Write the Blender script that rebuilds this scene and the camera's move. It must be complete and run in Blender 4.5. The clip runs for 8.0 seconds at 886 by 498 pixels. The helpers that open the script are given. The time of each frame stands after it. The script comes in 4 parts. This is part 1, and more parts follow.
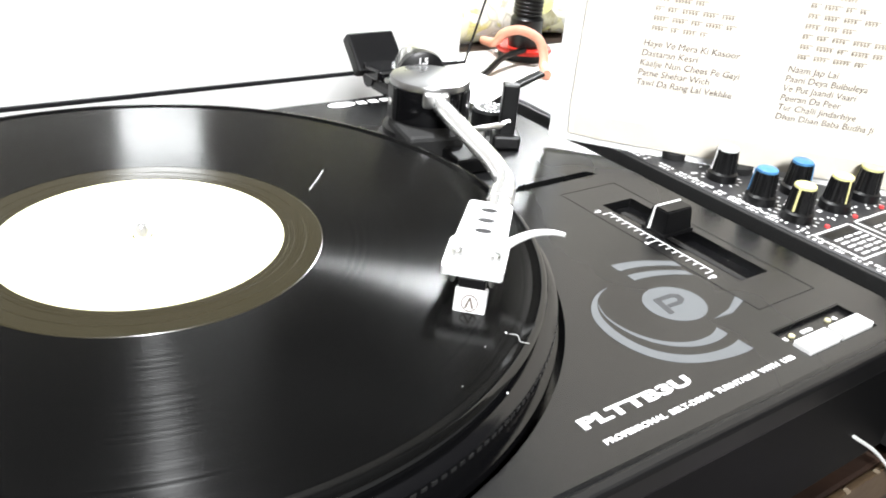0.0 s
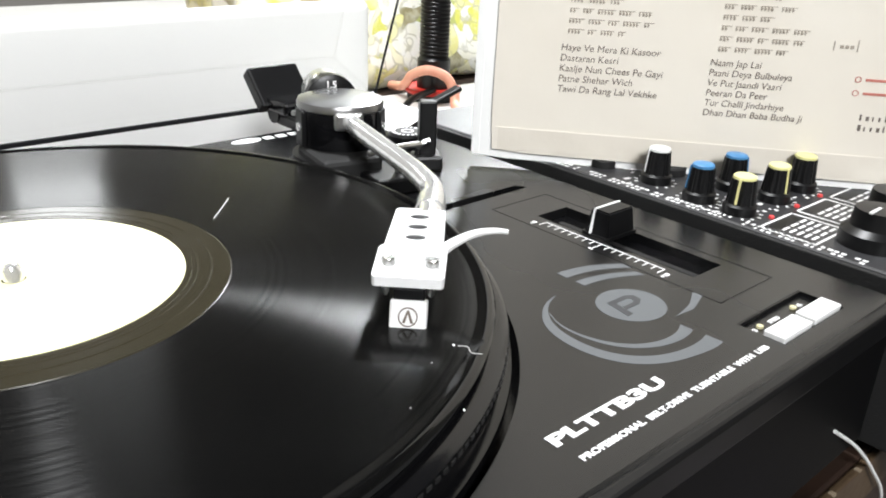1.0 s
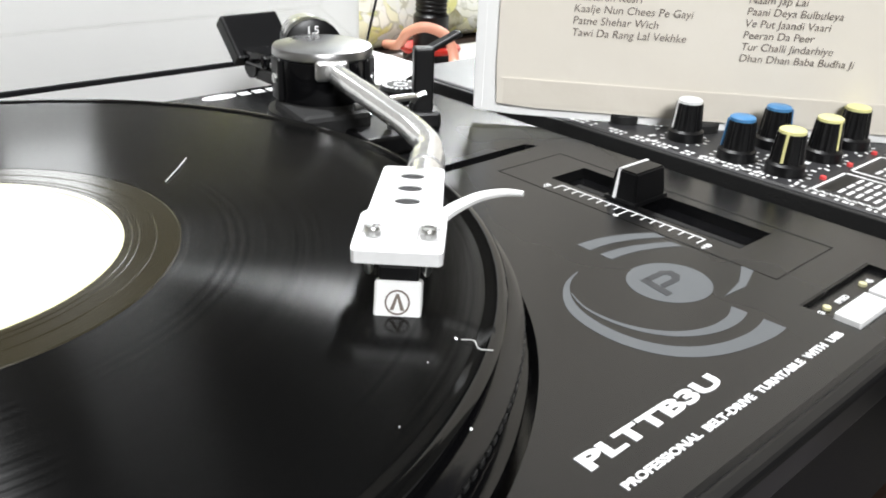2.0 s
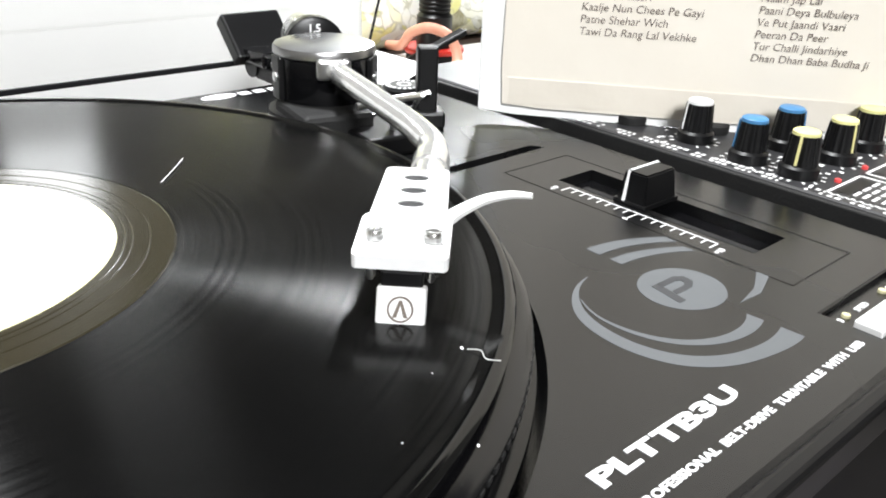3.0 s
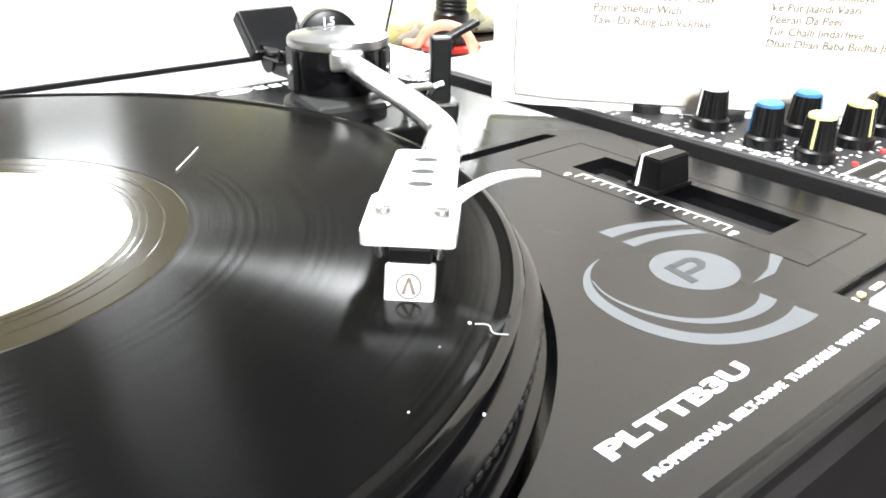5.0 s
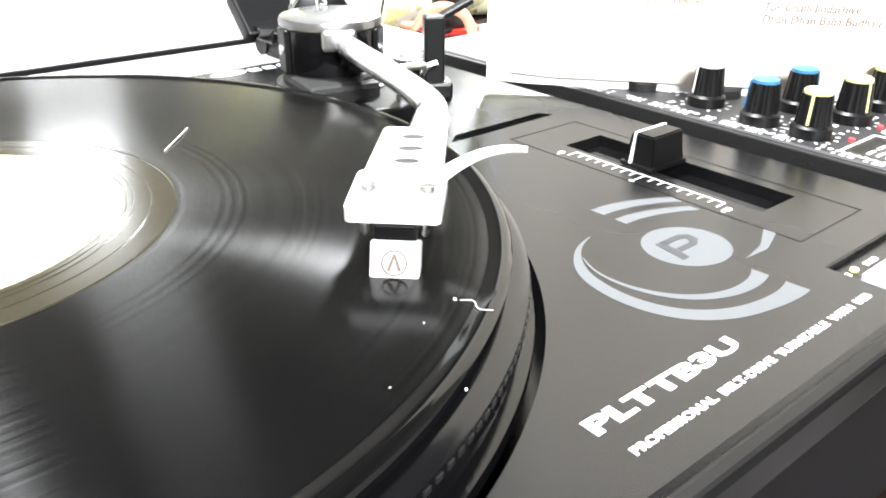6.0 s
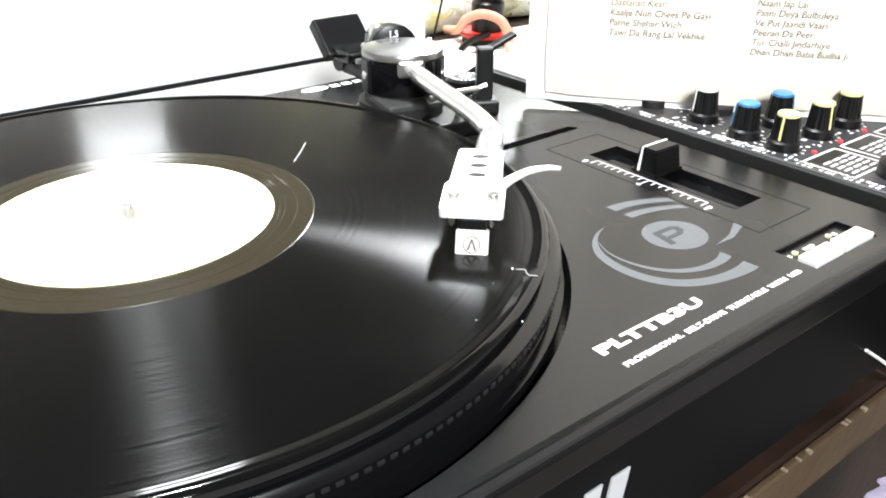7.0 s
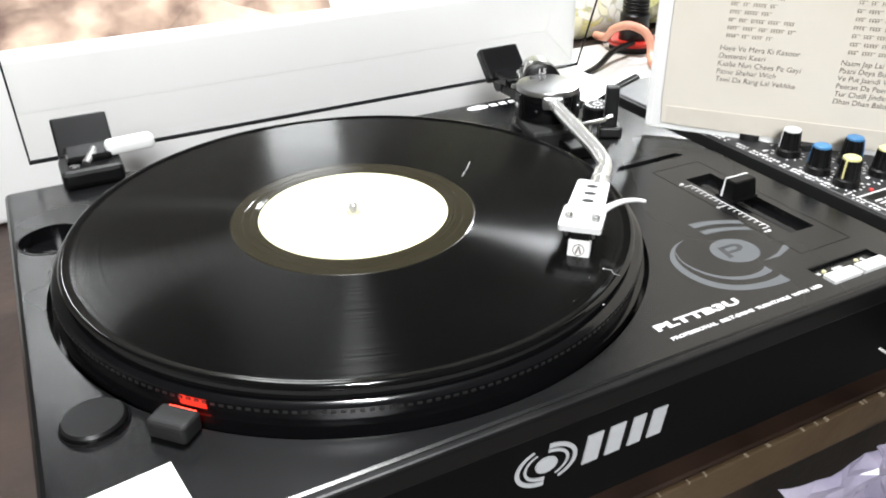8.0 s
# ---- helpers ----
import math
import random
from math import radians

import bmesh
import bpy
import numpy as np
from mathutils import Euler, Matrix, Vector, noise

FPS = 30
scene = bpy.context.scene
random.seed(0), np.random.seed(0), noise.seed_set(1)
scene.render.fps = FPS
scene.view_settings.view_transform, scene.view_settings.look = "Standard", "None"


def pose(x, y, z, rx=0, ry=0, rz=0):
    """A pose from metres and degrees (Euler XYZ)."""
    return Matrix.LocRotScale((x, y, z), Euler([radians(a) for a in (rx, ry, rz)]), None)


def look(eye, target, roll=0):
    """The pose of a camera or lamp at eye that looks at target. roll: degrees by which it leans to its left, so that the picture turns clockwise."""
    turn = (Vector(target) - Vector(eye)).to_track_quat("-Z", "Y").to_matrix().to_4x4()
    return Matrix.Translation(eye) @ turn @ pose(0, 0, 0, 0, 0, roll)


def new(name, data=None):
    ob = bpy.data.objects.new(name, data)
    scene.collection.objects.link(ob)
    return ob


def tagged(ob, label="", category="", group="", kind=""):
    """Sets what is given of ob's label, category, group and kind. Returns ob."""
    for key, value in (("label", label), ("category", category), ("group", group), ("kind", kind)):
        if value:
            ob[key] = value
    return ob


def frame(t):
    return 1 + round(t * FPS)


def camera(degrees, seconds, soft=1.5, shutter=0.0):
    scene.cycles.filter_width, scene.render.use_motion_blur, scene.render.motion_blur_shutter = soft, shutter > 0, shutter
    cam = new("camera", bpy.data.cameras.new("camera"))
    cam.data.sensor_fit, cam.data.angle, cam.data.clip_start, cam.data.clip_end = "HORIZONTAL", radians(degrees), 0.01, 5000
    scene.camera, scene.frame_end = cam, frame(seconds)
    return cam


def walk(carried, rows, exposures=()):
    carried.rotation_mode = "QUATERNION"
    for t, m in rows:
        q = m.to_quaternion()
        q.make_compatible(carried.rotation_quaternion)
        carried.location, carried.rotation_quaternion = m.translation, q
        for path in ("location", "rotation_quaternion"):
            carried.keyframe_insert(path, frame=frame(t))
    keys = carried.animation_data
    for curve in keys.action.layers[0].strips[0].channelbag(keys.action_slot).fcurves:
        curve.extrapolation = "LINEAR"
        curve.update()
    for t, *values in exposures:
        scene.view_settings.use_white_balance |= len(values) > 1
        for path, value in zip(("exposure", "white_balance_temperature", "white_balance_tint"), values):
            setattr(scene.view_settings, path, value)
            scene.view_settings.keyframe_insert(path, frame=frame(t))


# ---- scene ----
cam = camera(57.0, 8.0, soft=1.9)
PATH = [
    (0, pose(-0.0737, -0.2802, 0.1644, 61.96, 0, -36.59) @ pose(0, 0, 0, 0, 0, 5.23)),
    (0.5, pose(-0.0583, -0.2580, 0.1397, 65.10, 0, -40.84) @ pose(0, 0, 0, 0, 0, 2.80)),
    (1, pose(-0.0603, -0.2603, 0.1324, 66.77, 0, -42.30) @ pose(0, 0, 0, 0, 0, 2.50)),
    (1.5, pose(-0.0392, -0.2407, 0.1185, 64.69, 0, -42.49) @ pose(0, 0, 0, 0, 0, 2.14)),
    (3, pose(-0.0239, -0.2196, 0.1081, 64.87, 0, -42.26) @ pose(0, 0, 0, 0, 0, 2.29)),
    (3.5, pose(-0.0224, -0.2202, 0.1083, 64.53, 0, -41.75) @ pose(0, 0, 0, 0, 0, 1.99)),
    (4, pose(-0.0214, -0.2184, 0.1054, 64.20, 0, -41.49) @ pose(0, 0, 0, 0, 0, 2.22)),
    (4.5, pose(-0.0248, -0.2212, 0.1046, 65.43, 0, -40.93) @ pose(0, 0, 0, 0, 0, 1.45)),
    (6, pose(-0.0202, -0.2264, 0.1012, 63.96, 0, -40.26) @ pose(0, 0, 0, 0, 0, 0.46)),
    (6.5, pose(-0.0335, -0.2356, 0.1105, 65.38, 0, -40.91) @ pose(0, 0, 0, 0, 0, 0.66)),
    (7, pose(-0.0816, -0.2814, 0.1423, 62.74, 0, -38.19) @ pose(0, 0, 0, 0, 0, 0.14)),
    (7.5, pose(-0.1150, -0.3377, 0.1943, 60.52, 0, -30.83) @ pose(0, 0, 0, 0, 0, -0.92)),
    (8, pose(-0.1416, -0.3788, 0.2191, 60.45, 0, -26.78) @ pose(0, 0, 0, 0, 0, -1.04)),
]
EXPOSURES = [(0, 1.85), (0.5, 1.95), (1, 1.2), (1.5, 0.98), (3, 1.4), (3.5, 1.4), (4, 1.5), (4.5, 1.9), (6, 2.5), (6.5, 2.55), (7, 1.85), (7.5, 1.45), (8, 1.22)]
walk(cam, PATH, EXPOSURES)

# ---- world and lamps ----
world = bpy.data.worlds.new("world")
world.use_nodes = True
world.node_tree.nodes["Background"].inputs[0].default_value = (0.8, 0.86, 1.0, 1)
world.node_tree.nodes["Background"].inputs[1].default_value = 0.3
scene.world = world


def area_lamp(name, eye, target, sx, sy, watts, colour, spread=180):
    data = bpy.data.lights.new(name, "AREA")
    data.shape, data.size, data.size_y, data.energy, data.color, data.spread = "RECTANGLE", sx, sy, watts, colour, radians(spread)
    ob = new(name, data)
    ob.matrix_world = look(eye, target)
    return ob


area_lamp("ceiling_light", (0.12, 0.42, 1.90), (0.12, 0.42, 0.0), 0.024, 0.45, 28, (0.97, 0.985, 1.0))
area_lamp("far_window_light", (0.58, 2.05, 0.79), (0.0, 0.0, 0.0), 0.22, 0.24, 0.21, (0.95, 0.98, 1.0), 100)
area_lamp("left_window_light", (-0.26, 1.96, 1.18), (-0.10, 0.0, 0.0), 0.10, 0.30, 0.22, (0.95, 0.98, 1.0), 90)
area_lamp("wall_light", (1.53, 1.15, 1.20), (0.0, 0.0, 0.0), 0.20, 0.20, 11.5, (0.95, 0.98, 1.0), 120)
area_lamp("front_light", (-0.95, -2.10, 1.55), (0.1, 0.1, 0.0), 0.80, 0.80, 8.5, (0.97, 0.985, 1.0), 75)


# ---- materials ----
def material(name, base, rough=0.5, metal=0.0, tint=None, scale=40.0, detail=6.0, mix=0.5, bump=0.0, bump_scale=None, rough_var=0.0, spec=0.5, coat=0.0):
    """A surface with coarse and fine variation of colour, gloss and relief, in object space."""
    m = bpy.data.materials.new(name)
    m.use_nodes = True
    t = m.node_tree
    b = t.nodes["Principled BSDF"]
    b.inputs["Metallic"].default_value, b.inputs["Roughness"].default_value = metal, rough
    b.inputs["Specular IOR Level"].default_value = spec
    b.inputs["Coat Weight"].default_value = coat
    co = t.nodes.new("ShaderNodeTexCoord")
    fine = t.nodes.new("ShaderNodeTexNoise")
    fine.inputs["Scale"].default_value, fine.inputs["Detail"].default_value = scale, detail
    wide = t.nodes.new("ShaderNodeTexNoise")
    wide.inputs["Scale"].default_value, wide.inputs["Detail"].default_value = scale * 0.12, 3
    for n in (fine, wide):
        t.links.new(co.outputs["Object"], n.inputs["Vector"])
    both = t.nodes.new("ShaderNodeMath")
    both.operation = "MULTIPLY"
    t.links.new(fine.outputs[0], both.inputs[0]), t.links.new(wide.outputs[0], both.inputs[1])
    ramp = t.nodes.new("ShaderNodeMapRange")
    ramp.inputs[1].default_value, ramp.inputs[2].default_value = 0.12, 0.42
    ramp.inputs[3].default_value, ramp.inputs[4].default_value = 0.0, mix
    t.links.new(both.outputs[0], ramp.inputs[0])
    mx = t.nodes.new("ShaderNodeMix")
    mx.data_type = "RGBA"
    mx.inputs[6].default_value = (*base, 1)
    mx.inputs[7].default_value = (*(tint or [c * 0.7 for c in base]), 1)
    t.links.new(ramp.outputs[0], mx.inputs[0])
    t.links.new(mx.outputs[2], b.inputs["Base Color"])
    if rough_var:
        rr = t.nodes.new("ShaderNodeMapRange")
        rr.inputs[1].default_value, rr.inputs[2].default_value = 0.3, 0.7
        rr.inputs[3].default_value, rr.inputs[4].default_value = rough - rough_var, rough + rough_var
        t.links.new(wide.outputs[0], rr.inputs[0]), t.links.new(rr.outputs[0], b.inputs["Roughness"])
    if bump:
        tex = t.nodes.new("ShaderNodeTexNoise")
        tex.inputs["Scale"].default_value, tex.inputs["Detail"].default_value = bump_scale or scale * 4, 4
        t.links.new(co.outputs["Object"], tex.inputs["Vector"])
        bp = t.nodes.new("ShaderNodeBump")
        bp.inputs["Strength"].default_value, bp.inputs["Distance"].default_value = bump, 0.001
        t.links.new(tex.outputs[0], bp.inputs["Height"]), t.links.new(bp.outputs[0], b.inputs["Normal"])
    return m


def glow(name, colour, strength):
    m = bpy.data.materials.new(name)
    m.use_nodes = True
    b = m.node_tree.nodes["Principled BSDF"]
    b.inputs["Base Color"].default_value = (*colour, 1)
    b.inputs["Emission Color"].default_value = (*colour, 1)
    b.inputs["Emission Strength"].default_value = strength
    return m


def clear_plastic(name, tint=(0.985, 0.985, 0.98), gloss=0.08):
    """A thin clear sheet: it lets light straight through and mirrors a little."""
    m = bpy.data.materials.new(name)
    m.use_nodes = True
    t = m.node_tree
    t.nodes.remove(t.nodes["Principled BSDF"])
    out = t.nodes["Material Output"]
    tr = t.nodes.new("ShaderNodeBsdfTransparent")
    tr.inputs[0].default_value = (*tint, 1)
    gl = t.nodes.new("ShaderNodeBsdfGlossy")
    gl.inputs["Roughness"].default_value = gloss
    mx = t.nodes.new("ShaderNodeMixShader")
    mx.inputs[0].default_value = 0.018
    t.links.new(tr.outputs[0], mx.inputs[1]), t.links.new(gl.outputs[0], mx.inputs[2])
    t.links.new(mx.outputs[0], out.inputs[0])
    return m


def vinyl(name, grooved=True):
    """Pressed vinyl: circular grooves draw highlights out along the radius, over a clear mirror-like skin."""
    m = bpy.data.materials.new(name)
    m.use_nodes = True
    t = m.node_tree
    b = t.nodes["Principled BSDF"]
    co = t.nodes.new("ShaderNodeTexCoord")
    sep = t.nodes.new("ShaderNodeSeparateXYZ")
    t.links.new(co.outputs["Object"], sep.inputs[0])
    flat = t.nodes.new("ShaderNodeCombineXYZ")
    t.links.new(sep.outputs[0], flat.inputs[0]), t.links.new(sep.outputs[1], flat.inputs[1])
    ln = t.nodes.new("ShaderNodeVectorMath")
    ln.operation = "LENGTH"
    t.links.new(flat.outputs[0], ln.inputs[0])
    rad = t.nodes.new("ShaderNodeCombineXYZ")
    t.links.new(ln.outputs["Value"], rad.inputs[0])
    bands = t.nodes.new("ShaderNodeTexNoise")
    bands.inputs["Scale"].default_value, bands.inputs["Detail"].default_value = 700, 6
    t.links.new(rad.outputs[0], bands.inputs["Vector"])
    smear = t.nodes.new("ShaderNodeTexNoise")
    smear.inputs["Scale"].default_value, smear.inputs["Detail"].default_value = 18, 4
    t.links.new(co.outputs["Object"], smear.inputs["Vector"])
    rough = t.nodes.new("ShaderNodeMapRange")
    rough.inputs[1].default_value, rough.inputs[2].default_value = 0.3, 0.7
    rough.inputs[3].default_value, rough.inputs[4].default_value = (0.185, 0.225) if grooved else (0.14, 0.2)
    t.links.new(bands.outputs[0], rough.inputs[0]), t.links.new(rough.outputs[0], b.inputs["Roughness"])
    skin = t.nodes.new("ShaderNodeMapRange")
    skin.inputs[1].default_value, skin.inputs[2].default_value = 0.35, 0.65
    skin.inputs[3].default_value, skin.inputs[4].default_value = 0.11, 0.17
    t.links.new(smear.outputs[0], skin.inputs[0]), t.links.new(skin.outputs[0], b.inputs["Coat Roughness"])
    # Ungrooved vinyl gets a brown base in place of the cushion's reflection.
    b.inputs["Base Color"].default_value = (0.0022, 0.0022, 0.0022, 1) if grooved else (0.021, 0.018, 0.0105, 1)
    b.inputs["Coat Weight"].default_value = 0.34 if grooved else 0.0
    gloss = t.nodes.new("ShaderNodeMapRange")
    gloss.inputs[1].default_value, gloss.inputs[2].default_value = 0.36, 0.64
    gloss.inputs[3].default_value, gloss.inputs[4].default_value = (0.05, 0.15) if grooved else (0.24, 0.30)
    t.links.new(bands.outputs[0], gloss.inputs[0]), t.links.new(gloss.outputs[0], b.inputs["Specular IOR Level"])
    if grooved:
        b.inputs["Anisotropic"].default_value, b.inputs["Anisotropic Rotation"].default_value = 1.0, 0.25
        tan = t.nodes.new("ShaderNodeTangent")
        tan.direction_type, tan.axis = "RADIAL", "Z"
        t.links.new(tan.outputs[0], b.inputs["Tangent"])
    bp = t.nodes.new("ShaderNodeBump")
    bp.inputs["Strength"].default_value, bp.inputs["Distance"].default_value = 0.002, 0.0004
    t.links.new(bands.outputs[0], bp.inputs["Height"]), t.links.new(bp.outputs[0], b.inputs["Normal"])
    return m


def floral(name):
    """Printed cotton: yellow-green leaves and pale petals on white."""
    m = material(name, (0.86, 0.86, 0.80), 0.8, bump=0.3, scale=300)
    t = m.node_tree
    b = t.nodes["Principled BSDF"]
    co = t.nodes.new("ShaderNodeTexCoord")
    warp = t.nodes.new("ShaderNodeTexNoise")
    warp.inputs["Scale"].default_value = 14
    t.links.new(co.outputs["Object"], warp.inputs["Vector"])
    add = t.nodes.new("ShaderNodeMix")
    add.data_type = "VECTOR"
    add.inputs[0].default_value = 0.16
    t.links.new(co.outputs["Object"], add.inputs[4]), t.links.new(warp.outputs["Color"], add.inputs[5])
    vo = t.nodes.new("ShaderNodeTexVoronoi")
    vo.inputs["Scale"].default_value = 52
    t.links.new(add.outputs[1], vo.inputs["Vector"])
    sep = t.nodes.new("ShaderNodeSeparateColor")
    t.links.new(vo.outputs["Color"], sep.inputs[0])
    cr = t.nodes.new("ShaderNodeValToRGB")
    cr.color_ramp.interpolation = "CONSTANT"
    e = cr.color_ramp.elements
    e[0].position, e[0].color = 0.0, (0.86, 0.86, 0.80, 1)
    e[1].position, e[1].color = 0.24, (0.66, 0.66, 0.14, 1)
    for p, c in ((0.40, (0.84, 0.82, 0.58, 1)), (0.56, (0.46, 0.50, 0.16, 1)), (0.68, (0.88, 0.87, 0.80, 1)), (0.82, (0.74, 0.72, 0.30, 1)), (0.92, (0.30, 0.27, 0.14, 1))):
        n = e.new(p)
        n.color = c
    t.links.new(sep.outputs[0], cr.inputs[0])
    # dark stems and veins between the leaves, and a pale shade inside each leaf
    edge = t.nodes.new("ShaderNodeTexVoronoi")
    edge.feature = "DISTANCE_TO_EDGE"
    edge.inputs["Scale"].default_value = 52
    t.links.new(add.outputs[1], edge.inputs["Vector"])
    vein = t.nodes.new("ShaderNodeTexNoise")
    vein.inputs["Scale"].default_value, vein.inputs["Detail"].default_value = 70, 5
    t.links.new(co.outputs["Object"], vein.inputs["Vector"])
    cut = t.nodes.new("ShaderNodeMapRange")
    cut.inputs[1].default_value, cut.inputs[2].default_value = 0.04, 0.09
    cut.inputs[3].default_value, cut.inputs[4].default_value = 0.75, 0.0
    t.links.new(edge.outputs["Distance"], cut.inputs[0])
    spot = t.nodes.new("ShaderNodeMapRange")
    spot.inputs[1].default_value, spot.inputs[2].default_value = 0.42, 0.60
    t.links.new(vein.outputs[0], spot.inputs[0])
    both = t.nodes.new("ShaderNodeMath")
    both.operation = "MULTIPLY"
    t.links.new(cut.outputs[0], both.inputs[0]), t.links.new(spot.outputs[0], both.inputs[1])
    dark = t.nodes.new("ShaderNodeMix")
    dark.data_type = "RGBA"
    dark.inputs[7].default_value = (0.16, 0.15, 0.08, 1)
    t.links.new(both.outputs[0], dark.inputs[0]), t.links.new(cr.outputs[0], dark.inputs[6])
    pale = t.nodes.new("ShaderNodeMix")
    pale.data_type = "RGBA"
    pale.inputs[7].default_value = (0.86, 0.85, 0.66, 1)
    half = t.nodes.new("ShaderNodeMath")
    half.operation = "MULTIPLY"
    half.inputs[1].default_value = 0.45
    t.links.new(spot.outputs[0], half.inputs[0]), t.links.new(half.outputs[0], pale.inputs[0])
    t.links.new(dark.outputs[2], pale.inputs[6]), t.links.new(pale.outputs[2], b.inputs["Base Color"])
    return m


M_PLINTH = material("black_satin_plastic", (0.0040, 0.0041, 0.0045), 0.25, spec=0.72, scale=60, rough_var=0.05, bump=0.06, bump_scale=1800)
M_FRONT = material("black_front_plastic", (0.0022, 0.0022, 0.0025), 0.5, spec=0.12, scale=60, bump=0.05, bump_scale=1500)
M_BLACK = material("black_plastic", (0.0036, 0.0036, 0.0040), 0.36, spec=0.35, scale=120, rough_var=0.06)
M_GLOSS = material("glossy_black_plastic", (0.004, 0.004, 0.0045), 0.14, scale=120, rough_var=0.05)
M_RUBBER = material("black_rubber", (0.006, 0.006, 0.006), 0.7, scale=200, bump=0.2)
M_VINYL = vinyl("vinyl")
M_RUNOUT = vinyl("smooth_vinyl_brown_reflection", False)
M_RIM = material("glossy_vinyl_rim", (0.003, 0.003, 0.003), 0.09, scale=60, rough_var=0.03)
M_DOT = material("dull_dots", (0.035, 0.035, 0.035), 0.45, metal=0.6, scale=300)
M_LABEL = material("label_paper", (0.62, 0.585, 0.36), 0.6, tint=(0.58, 0.53, 0.29), scale=300, bump=0.05)
M_LABEL_EDGE = material("label_rim_paper", (0.80, 0.77, 0.48), 0.6, scale=300)
M_CHROME = material("chrome", (0.92, 0.92, 0.91), 0.15, metal=0.78, scale=200, mix=0.2, rough_var=0.04)
M_STEEL = material("brushed_metal", (0.62, 0.62, 0.61), 0.28, metal=1.0, scale=400, mix=0.3, rough_var=0.06)
M_SILVER = material("silver_paint", (0.80, 0.80, 0.80), 0.35, scale=300, mix=0.2, rough_var=0.06)
M_WHITE = material("white_print", (0.82, 0.82, 0.82), 0.55, scale=300, mix=0.15)
M_CART = material("cartridge_plastic", (0.78, 0.78, 0.77), 0.4, scale=300, mix=0.15)
M_GREY = material("grey_print", (0.108, 0.116, 0.123), 0.5, scale=200, mix=0.2)
M_DARKPRINT = material("dark_print", (0.04, 0.042, 0.046), 0.5, scale=200)
M_SLEEVE = material("aged_card", (0.75, 0.705, 0.625), 0.6, tint=(0.66, 0.60, 0.51), scale=18, mix=0.6, bump=0.6, bump_scale=34, rough_var=0.1)
M_BAND = material("scuffed_card", (0.66, 0.61, 0.53), 0.65, tint=(0.73, 0.685, 0.605), scale=60, mix=0.9, bump=0.3, bump_scale=90)
M_INK = material("grey_brown_ink", (0.16, 0.13, 0.11), 0.7, scale=400)
M_PALEINK = material("pale_ink", (0.40, 0.35, 0.29), 0.7, scale=400)
M_REDINK = material("red_ink", (0.55, 0.18, 0.14), 0.7, scale=400)
M_PAPER = material("white_paper", (0.84, 0.84, 0.83), 0.7, scale=30, mix=0.15, bump=0.1, bump_scale=50)
M_BOARD = material("white_board", (0.86, 0.86, 0.85), 0.55, scale=12, mix=0.12, bump=0.05)
M_DESK = material("dark_wood", (0.012, 0.006, 0.004), 0.5, tint=(0.040, 0.021, 0.013), scale=26, mix=0.9, bump=0.4, bump_scale=140, rough_var=0.15)
M_EDGE = material("worn_wood_edge", (0.085, 0.056, 0.030), 0.5, tint=(0.040, 0.022, 0.012), scale=40, mix=0.9, bump=0.5, bump_scale=120)
M_CHIP = material("chipped_tan", (0.30, 0.24, 0.17), 0.7, scale=200)
M_TABLE = material("grey_laminate", (0.62, 0.61, 0.58), 0.4, scale=20, mix=0.3, rough_var=0.1)
# Unseen walls and ceiling: a dim upper room is put into their dark colours.
M_WALL = material("dimmed_wall", (0.36, 0.345, 0.32), 0.8, scale=6, mix=0.2, bump=0.1, bump_scale=120)
M_CEILING = material("dimmed_ceiling", (0.07, 0.068, 0.065), 0.8, scale=6, mix=0.2, bump=0.1, bump_scale=120)
M_FLOOR = material("floor_tile", (0.25, 0.23, 0.21), 0.35, scale=8, mix=0.4, rough_var=0.1)
M_FLORAL = floral("floral_cotton")
M_BROWN = material("brown_blanket", (0.085, 0.045, 0.036), 0.85, tint=(0.78, 0.58, 0.44), scale=20, mix=1.0, bump=0.5, bump_scale=200)
M_CORD = material("orange_rubber", (0.78, 0.33, 0.22), 0.45, scale=100, tint=(0.82, 0.46, 0.34), rough_var=0.1)
M_RED = material("red_plastic", (0.55, 0.03, 0.02), 0.35, scale=100)
M_BLUE = material("blue_cap", (0.06, 0.21, 0.42), 0.4, scale=200, mix=0.2)
M_YELLOW = material("yellow_cap", (0.74, 0.70, 0.32), 0.4, scale=200, mix=0.2)
M_WHITECAP = material("white_cap", (0.80, 0.80, 0.79), 0.4, scale=200, mix=0.2)
M_LID = clear_plastic("clear_acrylic")
M_LIDRIM = material("smoked_acrylic_rim", (0.02, 0.02, 0.022), 0.2, scale=100)
M_BAG = material("violet_plastic_film", (0.16, 0.14, 0.22), 0.25, tint=(0.45, 0.42, 0.50), scale=30, mix=1.0, rough_var=0.1)
M_MIXER = material("grey_black_enamel", (0.020, 0.020, 0.022), 0.42, spec=0.5, scale=80, tint=(0.030, 0.030, 0.032), mix=0.8, rough_var=0.08, bump=0.08, bump_scale=1500)
M_BADGE = material("dull_silver", (0.50, 0.51, 0.53), 0.45, scale=300, mix=0.3, rough_var=0.06)
M_GREYPAPER = material("grey_paper", (0.50, 0.50, 0.49), 0.7, scale=30, mix=0.4, bump=0.2, bump_scale=50)
M_PINK = material("pale_pink_ink", (0.72, 0.50, 0.45), 0.7, scale=200, tint=(0.80, 0.70, 0.66), mix=0.9)
M_STROBE = glow("red_strobe", (1.0, 0.04, 0.02), 9.0)
M_CAP = material("dull_grey_metal", (0.34, 0.34, 0.34), 0.30, metal=1.0, scale=400, mix=0.3, rough_var=0.06)
M_LED = glow("red_led", (0.55, 0.05, 0.05), 0.12)


